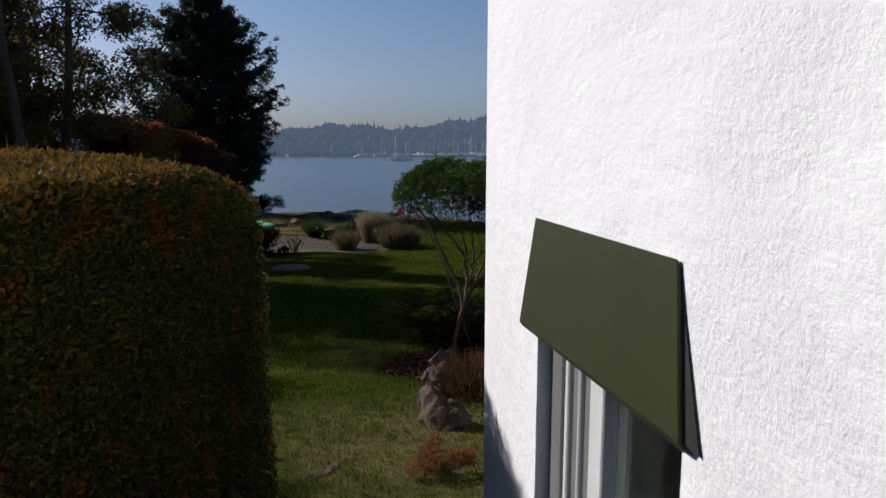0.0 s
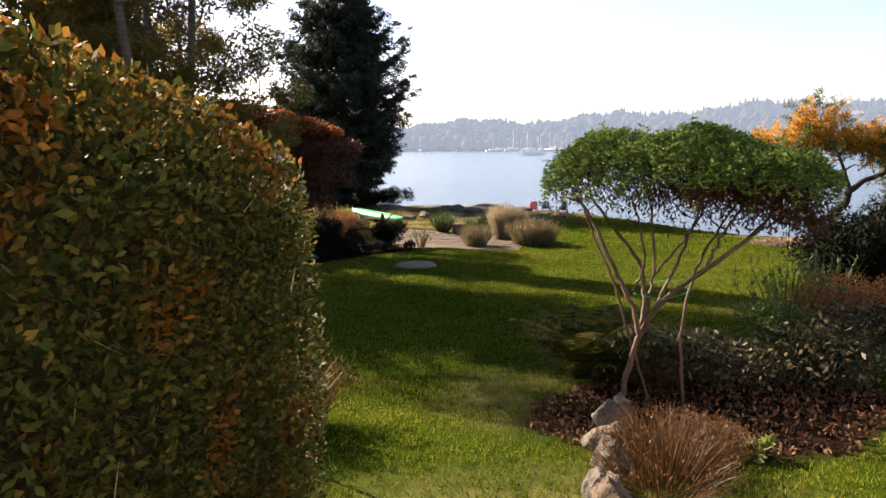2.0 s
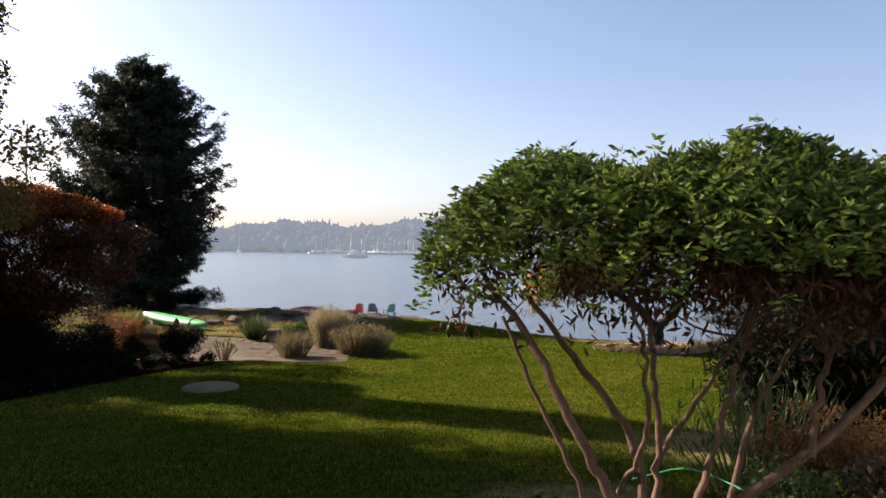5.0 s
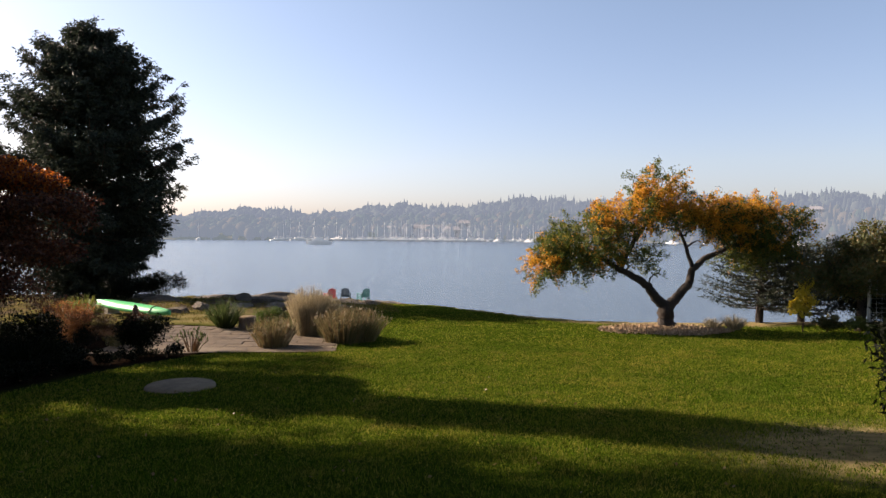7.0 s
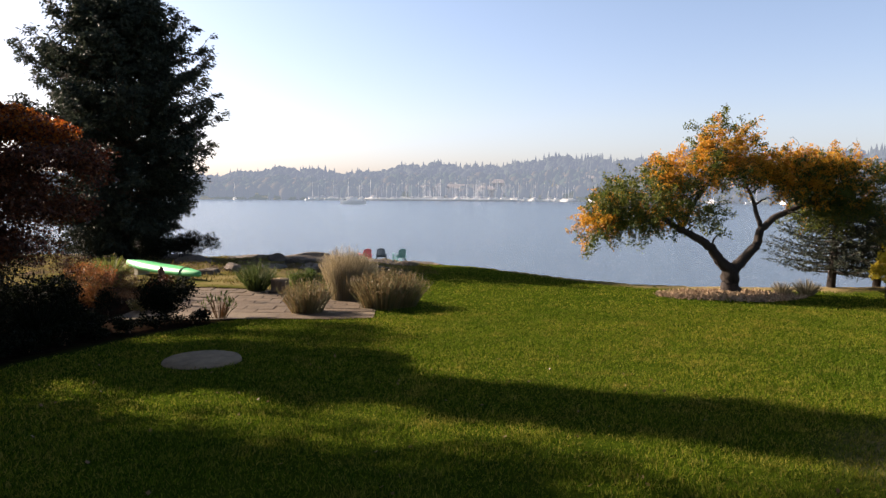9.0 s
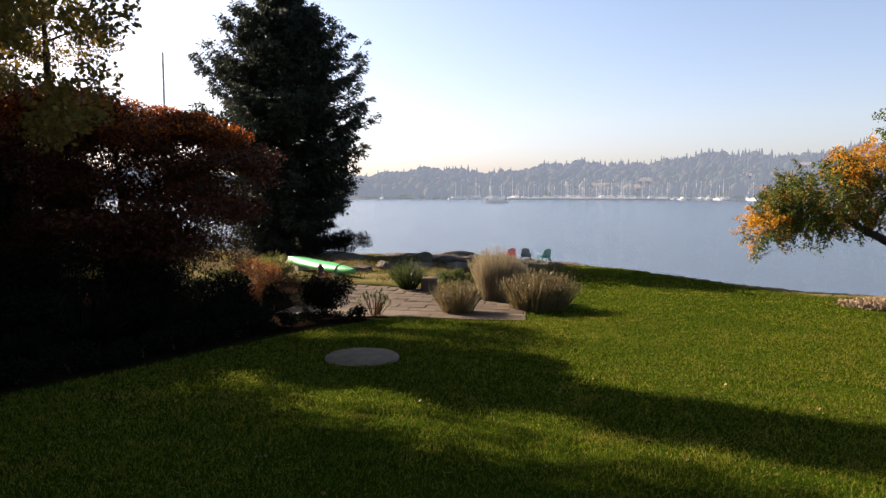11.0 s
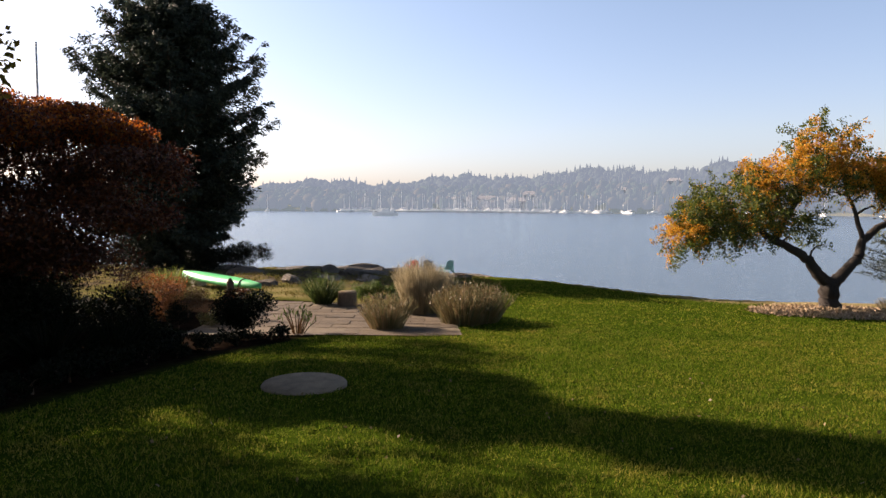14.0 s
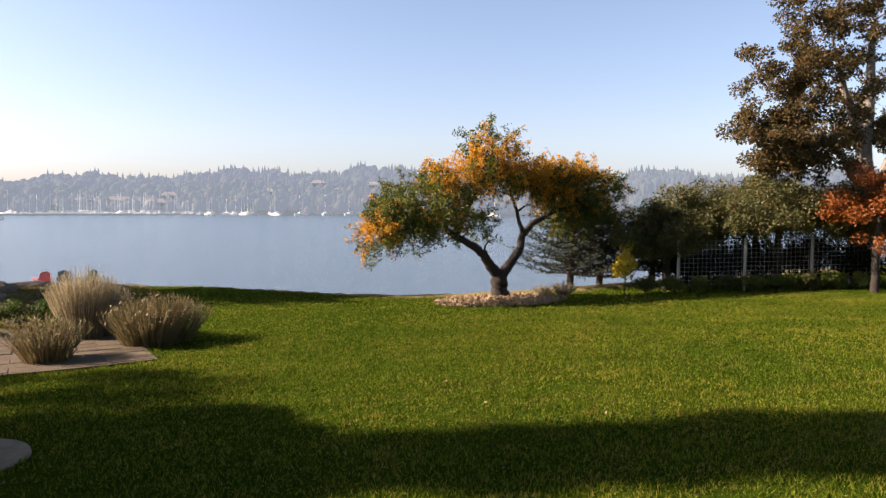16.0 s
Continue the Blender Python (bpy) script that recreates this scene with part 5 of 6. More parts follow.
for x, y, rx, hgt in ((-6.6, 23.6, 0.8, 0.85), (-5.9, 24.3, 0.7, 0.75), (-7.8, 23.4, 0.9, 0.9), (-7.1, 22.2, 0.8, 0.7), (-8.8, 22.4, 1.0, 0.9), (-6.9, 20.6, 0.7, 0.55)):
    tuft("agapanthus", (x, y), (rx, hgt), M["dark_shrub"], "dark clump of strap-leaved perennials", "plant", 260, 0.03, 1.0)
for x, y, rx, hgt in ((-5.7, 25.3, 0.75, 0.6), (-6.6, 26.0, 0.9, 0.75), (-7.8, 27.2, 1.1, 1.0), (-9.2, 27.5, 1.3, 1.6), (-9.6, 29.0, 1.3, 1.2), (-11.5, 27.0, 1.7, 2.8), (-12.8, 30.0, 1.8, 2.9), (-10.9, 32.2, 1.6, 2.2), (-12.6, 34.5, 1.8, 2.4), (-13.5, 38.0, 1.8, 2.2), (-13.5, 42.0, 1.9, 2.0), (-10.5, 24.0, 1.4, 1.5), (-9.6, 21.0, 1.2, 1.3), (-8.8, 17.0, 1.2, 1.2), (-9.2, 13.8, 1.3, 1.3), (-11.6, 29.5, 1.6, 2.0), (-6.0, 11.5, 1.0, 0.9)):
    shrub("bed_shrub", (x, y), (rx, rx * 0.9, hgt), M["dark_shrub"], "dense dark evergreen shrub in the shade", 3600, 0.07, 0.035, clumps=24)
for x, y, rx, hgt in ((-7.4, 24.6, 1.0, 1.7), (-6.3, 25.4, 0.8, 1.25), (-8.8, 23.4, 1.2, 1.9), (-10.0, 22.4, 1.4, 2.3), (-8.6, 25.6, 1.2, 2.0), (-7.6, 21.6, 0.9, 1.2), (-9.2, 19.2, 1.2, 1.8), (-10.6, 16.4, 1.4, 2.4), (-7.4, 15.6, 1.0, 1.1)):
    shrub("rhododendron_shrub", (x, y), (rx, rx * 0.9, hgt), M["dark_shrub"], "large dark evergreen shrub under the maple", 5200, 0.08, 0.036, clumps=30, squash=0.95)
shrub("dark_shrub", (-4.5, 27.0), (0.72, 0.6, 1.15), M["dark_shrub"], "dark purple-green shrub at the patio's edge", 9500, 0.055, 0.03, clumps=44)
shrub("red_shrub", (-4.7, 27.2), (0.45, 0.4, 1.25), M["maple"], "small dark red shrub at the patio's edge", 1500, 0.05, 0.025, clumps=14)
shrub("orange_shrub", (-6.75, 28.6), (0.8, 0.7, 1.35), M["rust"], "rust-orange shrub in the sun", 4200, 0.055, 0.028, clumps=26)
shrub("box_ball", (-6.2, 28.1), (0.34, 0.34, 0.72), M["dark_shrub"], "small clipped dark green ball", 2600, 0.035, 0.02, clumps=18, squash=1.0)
shrub("olive_shrub", (-6.7, 30.2), (0.7, 0.6, 1.1), M["heather"], "rounded brown lavender bush", 3200, 0.06, 0.015, clumps=22, aim=(0, 0, 0.9))
shrub("barberry", (-8.5, 31.6), (0.9, 0.8, 1.35), M["maple"], "dark red barberry bush", 3000, 0.055, 0.03, clumps=22)
tuft("grass_clump", (-8.6, 34.2), (0.7, 1.0), M["yellow_green"], "yellow-green arching grass clump", "grass", 500, 0.03, 0.9)
shrub("grey_shrub", (-5.6, 28.9), (0.7, 0.6, 0.4), M["apple"], "low spreading olive-green groundcover plant", 2200, 0.05, 0.02, clumps=18)
shrub("low_shrub", (-5.6, 30.6), (0.7, 0.6, 0.45), M["apple"], "low spreading olive-green groundcover plant", 1800, 0.05, 0.02, clumps=18)
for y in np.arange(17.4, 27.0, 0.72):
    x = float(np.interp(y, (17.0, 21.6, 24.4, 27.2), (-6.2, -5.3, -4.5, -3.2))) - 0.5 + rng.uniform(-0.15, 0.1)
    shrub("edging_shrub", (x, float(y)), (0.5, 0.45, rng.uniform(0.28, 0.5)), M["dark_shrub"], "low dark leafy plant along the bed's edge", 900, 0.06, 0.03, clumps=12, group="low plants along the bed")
tuft("sage", (-3.5, 27.5), (0.52, 0.6), M["heather"], "leggy sage plant at the patio's corner", "plant", 40, 0.02, 0.7, M["box"], 0.15)
lav = tuft("lavender", (-0.62, 9.0), (0.8, 0.7), M["heather"], "dry rusty lavender beside a thin stake", "plant", 420, 0.008, 0.8, M["rust_tip"], 0.06, 0.5)
o_ = in_ball(44) * np.array([0.48, 0.48, 0.22]) + np.array([0, 0, 0.26])
part("leafy_base", mesh_of("leafy_base", *blades(cloud(np.column_stack([o_, np.full(44, 0.14)]), 7500, 0.8, 0.4), 0.05, 0.012, np.array([0, 0, 0.7]), 0.7), M["bed_leaf"]), lav, "dark leafy base")
shrub("primrose", (0.55, 6.75), (0.2, 0.18, 0.2), M["yellow_green"], "small bright green leafy plant at the hedge's end", 160, 0.07, 0.04, clumps=7)
new_post = new("stake", lathe("stake", M["bark"], [(0.014, -0.1), (0.014, 0.92), (0.011, 0.96), (0.002, 0.965)], 8))
new_post.matrix_world = pose(-0.6, 8.6, gz(-0.6, 8.6), 2, 1, 0)
tagged(new_post, "thin dark wooden stake in the bed", "stake")
for x, y, hh in ((-5.55, 30.0, 1.0),):
    ob = new("stake", lathe("stake", M["bark"], [(0.06, -0.1), (0.055, hh * 0.55), (0.05, hh * 0.57), (0.09, hh * 0.6), (0.09, hh * 0.9), (0.03, hh)], 8))
    ob.matrix_world = pose(x, y, gz(x, y), 3, -2, 0)
    tagged(ob, "dark garden post with a thicker head", "post")

# ---- patio, clumps round it ----
tuft("lavender_bush", (-1.63, 28.35), (0.7, 0.82), M["lavender"], "brown lavender bush at the patio's edge", "shrub", 420, 0.02, 0.6, M["lavender"], 0.1, 0.5)
tuft("lavender_bush", (0.15, 29.4), (0.8, 0.98), M["lavender"], "large faded lavender bush at the patio's corner", "shrub", 560, 0.02, 0.55, M["lavender"], 0.11, 0.62)
tuft("lavender_bush", (0.55, 29.75), (0.8, 0.95), M["lavender"], "large faded lavender bush at the patio's corner", "shrub", 480, 0.02, 0.55, M["lavender"], 0.11, 0.62)
tuft("feather_grass", (-0.92, 31.2), (0.62, 1.5), M["straw"], "tall pale straw-coloured ornamental grass", "grass", 1500, 0.012, 0.3, M["straw"], 0.07, 0.6)
tuft("feather_grass", (-0.5, 31.4), (0.5, 1.25), M["straw"], "tall pale straw-coloured ornamental grass", "grass", 1000, 0.012, 0.3, M["straw"], 0.07, 0.6)
tuft("green_shrub", (-3.75, 33.1), (0.8, 0.95), M["green_shrub"], "loose green bush beside the stump", "shrub", 420, 0.02, 0.8, M["green_shrub"], 0.09)
for x in (-2.7, -2.15, -1.6):
    shrub("box_hedge", (x, 34.3), (0.45, 0.42, 0.7), M["box"], "low dark clipped edging hedge", 2000, 0.05, 0.025, clumps=16, squash=0.9, group="low edging hedge")
st = thing("stump", (-3.02, 32.95, gz(-3.02, 32.95)), "short sawn tree stump beside the patio", "stump")
part("bark", lathe("bark", M["brown_stump"], [(0.33, -0.05), (0.29, 0.08), (0.27, 0.36), (0.28, 0.43)], 14), st)
part("sawn_top", lathe("sawn_top", M["cut_wood"], [(0.265, 0.43), (0.262, 0.45)], 14), st, "pale sawn top")

lid = thing("well_cover", (-2.45, 22.2, gz(-2.45, 22.2)), "round worn concrete cover set in the lawn", "cover")
part("slab", lathe("slab", M["concrete"], [(0.57, -0.08), (0.575, 0.03), (0.56, 0.05), (0.3, 0.056), (0.05, 0.058)], 32), lid)


def build_kayak():
    a, b = Vector((-6.25, 36.1, 0)), Vector((-9.9, 39.1, 0))
    mid = (a + b) / 2
    ln = (b - a).length
    ang = math.degrees(math.atan2(a.y - b.y, a.x - b.x))
    base = max(gz(a.x, a.y), gz(mid.x, mid.y)) + 0.16
    h = new("kayak")
    h.matrix_world = pose(mid.x, mid.y, base, 0, 1.6, ang)
    tagged(h, "bright green upturned kayak resting on blocks", "kayak")
    n, k = 30, 14
    v, f = [], []
    for i in range(n):
        t = i / (n - 1) * 2 - 1
        w = 0.36 * max(1 - abs(t) ** 2.4, 0.0) ** 0.75 + 0.012
        hh = 0.30 * (1 - 0.45 * abs(t) ** 3)
        for j in range(k):
            p = math.pi * j / (k - 1)
            v.append((t * ln / 2, w * math.cos(p) * (1 - 0.12 * math.sin(p)), 0.06 * t ** 2 + hh * max(math.sin(p), 0) ** 0.75))
    for i in range(n - 1):
        for j in range(k - 1):
            f.append([i * k + j, (i + 1) * k + j, (i + 1) * k + j + 1, i * k + j + 1])
        f.append([i * k, i * k + k - 1, (i + 1) * k + k - 1, (i + 1) * k])
    f += [list(range(k)), list(range((n - 1) * k, n * k))[::-1]]
    part("hull", mesh_of("hull", v, f, M["kayak"], True), h)
    for t in (0.62,):
        w = 0.36 * (1 - t ** 2.4) ** 0.75 + 0.02
        hh = 0.30 * (1 - 0.45 * t ** 3) + 0.008
        q = [(t * ln / 2, w * math.cos(p) * (1 - 0.12 * math.sin(p)) * 1.01, 0.06 * t * t + hh * math.sin(p) ** 0.75) for p in np.linspace(0.02, math.pi - 0.02, 16)]
        part("strap", mesh_of("strap", *tube(q, np.full(16, 0.018), 5), M["black"]), h, "black strap round the hull")
    for sx in (-0.55, 0.55):
        part("block", box_mesh("block", M["post"], (sx * ln / 2 - 0.12, sx * ln / 2 + 0.12, -0.25, 0.25, -0.42, 0.035), bevel=0.01), h, "weathered wooden block")


build_kayak()


def build_chair(at, turn, mat, label):
    """A slatted garden armchair; its back faces -y before the turn."""
    x, y = at
    h = thing("garden_chair", (x, y, gz(x, y)), label, "chair", "chairs by the shore", "", turn)
    tilt = pose(0, -0.24, 0.30, 18, 0, 0)
    for k in range(5):
        bm = bmesh.new()
        sx = (k - 2) * 0.115
        box(bm, sx - 0.05, sx + 0.05, -0.012, 0.012, 0.0, 0.72 - 0.035 * abs(k - 2) ** 1.5, 0.006, tilt)
        part("back_slat", bm_mesh("back_slat", bm, mat), h)
    for k in range(5):
        part("seat_slat", box_mesh("seat_slat", mat, (-0.29, 0.29, -0.22 + k * 0.115, -0.12 + k * 0.115, 0.31 + k * 0.018, 0.332 + k * 0.018), bevel=0.005), h)
    for sx in (-0.33, 0.33):
        part("arm", box_mesh("arm", mat, (sx - 0.065, sx + 0.065, -0.32, 0.42, 0.56, 0.582), bevel=0.006), h)
        part("leg", box_mesh("leg", mat, (sx - 0.02, sx + 0.02, 0.32, 0.42, -0.03, 0.558), bevel=0.005), h)
        bm = bmesh.new()
        box(bm, sx * 0.93 - 0.015, sx * 0.93 + 0.015, -0.5, 0.40, -0.05, 0.05, 0.005, pose(0, -0.02, 0.22, 16, 0, 0))
        part("side_rail", bm_mesh("side_rail", bm, mat), h)
        part("back_leg", box_mesh("back_leg", mat, (sx - 0.02, sx + 0.02, -0.31, -0.25, -0.03, 0.558), bevel=0.005), h)
    return h


build_chair((-1.4, 60.0), 20, M["red_plastic"], "red slatted garden armchair facing the water")
build_chair((-0.3, 60.4), -4, M["navy_plastic"], "dark blue slatted garden armchair facing the water")
build_chair((1.0, 60.0), 28, M["teal_plastic"], "teal slatted garden armchair facing the water")

SHORE = "shore rocks"
for k, (x, y, z, sx, sy, sz, m) in enumerate(((-5.75, 39.2, 0.05, 0.5, 0.35, 0.42, "stone"), (-6.9, 38.6, 0.0, 0.8, 0.4, 0.3, "dark_rock"), (-2.2, 35.4, 0.0, 0.3, 0.25, 0.18, "brown_stone"), (-4.5, 50.6, 0.0, 2.6, 1.2, 0.4, "dark_rock"), (-2.2, 52.6, 0.0, 1.8, 0.9, 0.4, "dark_rock"), (-8.0, 52.0, -0.1, 2.8, 1.2, 0.4, "dark_rock"), (-1.8, 55.9, 0.2, 0.9, 0.5, 0.34, "dark_rock"), (2.0, 60.5, -0.05, 1.6, 0.8, 0.25, "dark_rock"), (3.4, 54.5, -0.1, 1.2, 0.6, 0.2, "brown_stone"), (-3.0, 41.5, 0, 1.3, 0.6, 0.22, "dark_rock"), (-4.8, 41.8, 0, 1.5, 0.7, 0.2, "dark_rock"))):
    rock((x, y, z), (sx, sy, sz), M[m], 20 + k, "pale boulder on the shore grass" if m == "stone" else "low dark weathered shore rock", SHORE, 12 * k - 20)
g = random.Random(21)
for k in range(34):
    x, y = g.uniform(-11, 2.6), g.uniform(43.5, 61)
    if x > -2.2 and 57 < y < 61.5:
        continue
    w_ = g.uniform(0.5, 1.5)
    rock((x, y, -0.02), (w_, w_ * g.uniform(0.4, 0.7), g.uniform(0.16, 0.4)), M["dark_rock"], 40 + k, "low dark weathered shore rock", SHORE, g.uniform(-25, 25))
# rough grass between the shore rocks
p = np.column_stack([rng.uniform(-12, 2.4, 26000), rng.uniform(33.5, 60, 26000)])
keep = np.sin(1.3 * p[:, 0] + 2 * np.sin(0.9 * p[:, 1])) * np.sin(1.1 * p[:, 1] + 0.7) + rng.normal(size=len(p)) * 0.3 > 0.1
keep &= (p[:, 0] < -0.9) | (p[:, 1] > 38.5)
p = np.column_stack([p, land(p[:, 0], p[:, 1])])[keep]
tagged(new("shore_grass", mesh_of("shore_grass", *stalks(p, 0.16, 0.03, np.array([0, 0, 1.0]), 0.5), M["shore_grass"])), "rough dry grass between the shore rocks", "grass", kind="stuff")
shrub("shore_shrub", (-9.3, 45.6), (1.7, 1.0, 1.5), M["dark_shrub"], "dark spiky shrub on the shore", 4200, 0.16, 0.035, clumps=26, aim=(0.2, 0, 0.8))
shrub("shore_shrub", (-11.0, 45.0), (1.2, 1.0, 1.3), M["dark_shrub"], "dark spiky shrub on the shore", 3600, 0.16, 0.035, clumps=24, aim=(0, 0, 0.6))

# mulch ring of wood chips under the autumn tree
n = 5200
a, q = rng.uniform(0, 2 * math.pi, n), np.sqrt(rng.uniform(0, 1, n))
p = np.column_stack([10.85 + np.cos(a) * q * 2.3, 32.0 + np.sin(a) * q * 1.7])
p = np.column_stack([p, land(p[:, 0], p[:, 1]) + 0.02 + 0.06 * (1 - q)])
tagged(new("wood_chips", mesh_of("wood_chips", *blades(p, 0.10, 0.05, np.array([0, 0, 0.12]), 0.6), M["chips"])), "ring of pale wood chips under the tree", "mulch", kind="stuff")

# ---- fence and trees at the right of the lawn ----


def build_fence():
    pts = [(17.0, 30.3), (18.9, 29.1), (20.8, 27.9), (22.7, 26.7)]
    h = thing("fence", (pts[0][0], pts[0][1], gz(*pts[0])), "wire mesh fence on weathered posts at the lawn's edge", "fence")
    o = np.array([pts[0][0], pts[0][1], gz(*pts[0])])
    me = lathe("post", M["post"], [(0.05, -0.2), (0.045, 1.78), (0.035, 1.82)], 8)
    for x, y in pts:
        ob = part("post", me, h)
        ob.location = Vector((x, y, gz(x, y))) - Vector(o)
    wires = []
    for (x0, y0), (x1, y1) in zip(pts[:-1], pts[1:]):
        a, b = np.array([x0, y0, gz(x0, y0)]) - o, np.array([x1, y1, gz(x1, y1)]) - o
        for z in np.arange(0.25, 1.8, 0.15):
            wires.append(tube([a + [0, 0, z], (a + b) / 2 + [0, 0, z - 0.01], b + [0, 0, z]], (0.004,) * 3, 3))
        for t in np.arange(0.03, 1, 0.066):
            c = a + (b - a) * t
            wires.append(tube([c + [0, 0, 0.2], c + [0, 0, 1.0], c + [0, 0, 1.75]], (0.0035,) * 3, 3))
    part("wire_mesh", mesh_of("wire_mesh", *join(wires), M["wire"]), h, "thin galvanised wire mesh")


build_fence()
for k, t in enumerate(np.linspace(0, 1, 9)):
    x, y = 15.9 + 6.2 * t, 30.75 - 3.9 * t
    # yellow-green leaves on most plants stand in for sunlight on the hedge
    shrub("ivy_hedge", (x, y), (0.6, 0.4, 0.62), M["yellow_green"] if k % 3 else M["apple"], "low leafy hedge along the fence's foot", 1800, 0.07, 0.045, clumps=16, group="low hedge along the fence")
sx, sy = 15.2, 31.0
sz = gz(sx, sy)
tree("sapling", "slim sapling with bright yellow leaves", (sx, sy), [([(sx, sy, sz - 0.1), (sx + 0.03, sy, sz + 0.9), (sx + 0.1, sy, sz + 1.95)], (0.025, 0.02, 0.008))],
     clumps_in([(sx, sy, sz + 1.35, 0.42, 0.35, 0.5), (sx - 0.15, sy, sz + 0.75, 0.3, 0.25, 0.25)], 9, 0.2), [(M["sapling"], 1100, 0.11, 0.07, None)], M["bark"], 0.9, 0.1, 0.012, 0.004)
tuft("dry_grass", (13.3, 31.9), (0.6, 0.55), M["straw"], "dry straw-coloured grass tuft", "grass", 360, 0.014, 0.9)
tuft("dry_grass", (12.7, 32.2), (0.5, 0.45), M["straw"], "dry straw-coloured grass tuft", "grass", 260, 0.014, 0.9)

# half-bare juniper with flat branches below the bank


def build_juniper(at, height, reach):
    x, y = at
    h = thing("juniper", (x, y, gz(x, y)), "dark flat-branched juniper beyond the lawn's edge", "tree")
    part("trunk", mesh_of("trunk", *tube([(0, 0, -0.3), (0.1, 0, height * 0.5), (0, 0, height)], (0.16, 0.11, 0.02), 8), M["dark_bark"], True), h)
    woods, lv = [], []
    for k in range(64):
        z = 0.5 + (k / 64) * (height - 0.7)
        a = k * 2.4
        ln = reach * (1.05 - 0.55 * z / height) * rng.uniform(0.7, 1.1)
        s = np.linspace(0, 1, 6)
        q = np.column_stack([np.cos(a) * ln * s, np.sin(a) * ln * s, z + ln * (0.28 * s ** 2 - 0.1 * s)])
        woods.append(tube(q, np.linspace(0.035, 0.006, 6), 4))
        n = 190
        u = rng.uniform(0.15, 1, n)
        b = np.stack([np.interp(u, s, q[:, i]) for i in range(3)], axis=1) + rng.normal(size=(n, 3)) * np.array([0.13, 0.13, 0.035])
        lv.append(blades(b, 0.15, 0.035, np.array([np.cos(a) * 0.8, np.sin(a) * 0.8, 0.25]), 0.5))
    part("branchwork", mesh_of("branchwork", *join(woods), M["dark_bark"]), h)
    part("foliage", mesh_of("foliage", *join(lv), M["conifer"]), h)


build_juniper((15.7, 34.3), 3.3, 2.4)
build_juniper((19.4, 33.6), 3.2, 2.2)
build_juniper((17.9, 35.0), 3.4, 2.2)
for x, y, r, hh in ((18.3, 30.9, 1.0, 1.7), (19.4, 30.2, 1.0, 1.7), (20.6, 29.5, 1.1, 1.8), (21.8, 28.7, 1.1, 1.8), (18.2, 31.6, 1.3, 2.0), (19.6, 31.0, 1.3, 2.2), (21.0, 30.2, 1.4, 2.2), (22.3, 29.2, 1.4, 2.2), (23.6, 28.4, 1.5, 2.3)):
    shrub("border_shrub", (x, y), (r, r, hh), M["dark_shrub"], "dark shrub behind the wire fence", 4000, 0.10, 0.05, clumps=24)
for x, y, top, rx, cnt in ((17.4, 31.2, 0.0, 2.2, 13000), (20.4, 28.9, 0.75, 2.5, 19000), (22.8, 27.4, 0.6, 2.2, 13000), (19.0, 31.2, 0.5, 2.3, 13000), (21.5, 30.5, 0.7, 2.3, 12000)):
    z = gz(x, y)
    tree("apple_tree", "bushy olive-leaved fruit tree behind the fence", (x, y), [([(x, y, z - 0.1), (x + 0.1, y, z + 0.9), (x, y, z + 2.2), (x + 0.1, y, top - 0.5)], (0.17, 0.14, 0.09, 0.02)), ([(x + 0.1, y, z + 0.9), (x - 0.6, y, z + 1.7), (x - 1.2, y, z + 2.4)], (0.1, 0.07, 0.02))],
         clumps_in([(x, y, top - 1.2, rx, rx * 0.8, 0.95), (x - 0.4, y - 0.3, top - 1.75, rx * 0.9, rx * 0.7, 0.5)], 55, 0.42), [(M["apple"], int(cnt * 1.7), 0.10, 0.055, None)], M["dark_bark"], 0.8, 0.05, 0.04, group="fruit trees")
ox, oy = 24.3, 28.0
oz = gz(ox, oy)
tree("oak", "large oak with thinning brown leaves and pale limbs", (ox, oy),
     [([(ox, oy, oz - 0.2), (ox - 0.1, oy, oz + 2.5), (ox - 0.3, oy, oz + 5.0), (ox, oy, oz + 9.5)], (0.42, 0.34, 0.26, 0.08)), ([(ox - 0.15, oy, oz + 3.2), (ox - 2.0, oy - 0.2, oz + 4.6), (ox - 3.6, oy, oz + 5.6)], (0.2, 0.13, 0.04)), ([(ox - 0.3, oy, oz + 5.0), (ox - 1.8, oy, oz + 7.0), (ox - 2.6, oy, oz + 8.5)], (0.18, 0.12, 0.04)), ([(ox, oy, oz + 3.0), (ox + 2.0, oy, oz + 5.0), (ox + 3.2, oy, oz + 7.0)], (0.2, 0.13, 0.04))],
     clumps_in([(ox - 5.9, oy, oz + 5.2, 1.4, 1.4, 0.7), (ox - 4.6, oy, oz + 4.4, 1.4, 1.4, 0.6), (ox - 5.3, oy, oz + 7.4, 1.6, 1.5, 0.8), (ox - 3.2, oy, oz + 9.6, 1.8, 1.6, 1.0), (ox - 2.8, oy, oz + 5.2, 1.9, 1.8, 0.9), (ox - 2.2, oy, oz + 7.2, 1.9, 1.8, 1.1), (ox - 0.8, oy, oz + 9.2, 2.4, 2.0, 1.3), (ox + 1.8, oy, oz + 6.8, 2.2, 2.0, 1.6), (ox - 0.4, oy, oz + 5.6, 1.6, 1.6, 0.8), (ox - 3.4, oy, oz + 6.3, 2.4, 2.0, 1.9), (ox - 2.4, oy, oz + 8.6, 2.4, 2.0, 1.6), (ox - 5.2, oy, oz + 6.2, 2.0, 1.6, 1.0), (ox - 3.4, oy, oz + 4.3, 2.2, 1.6, 0.6)], 24, 0.36), [(M["oak"], 50000, 0.11, 0.07, None)], M["grey_bark"], 0.75, 0.05, 0.07)
rx_, ry_ = 20.9, 25.9
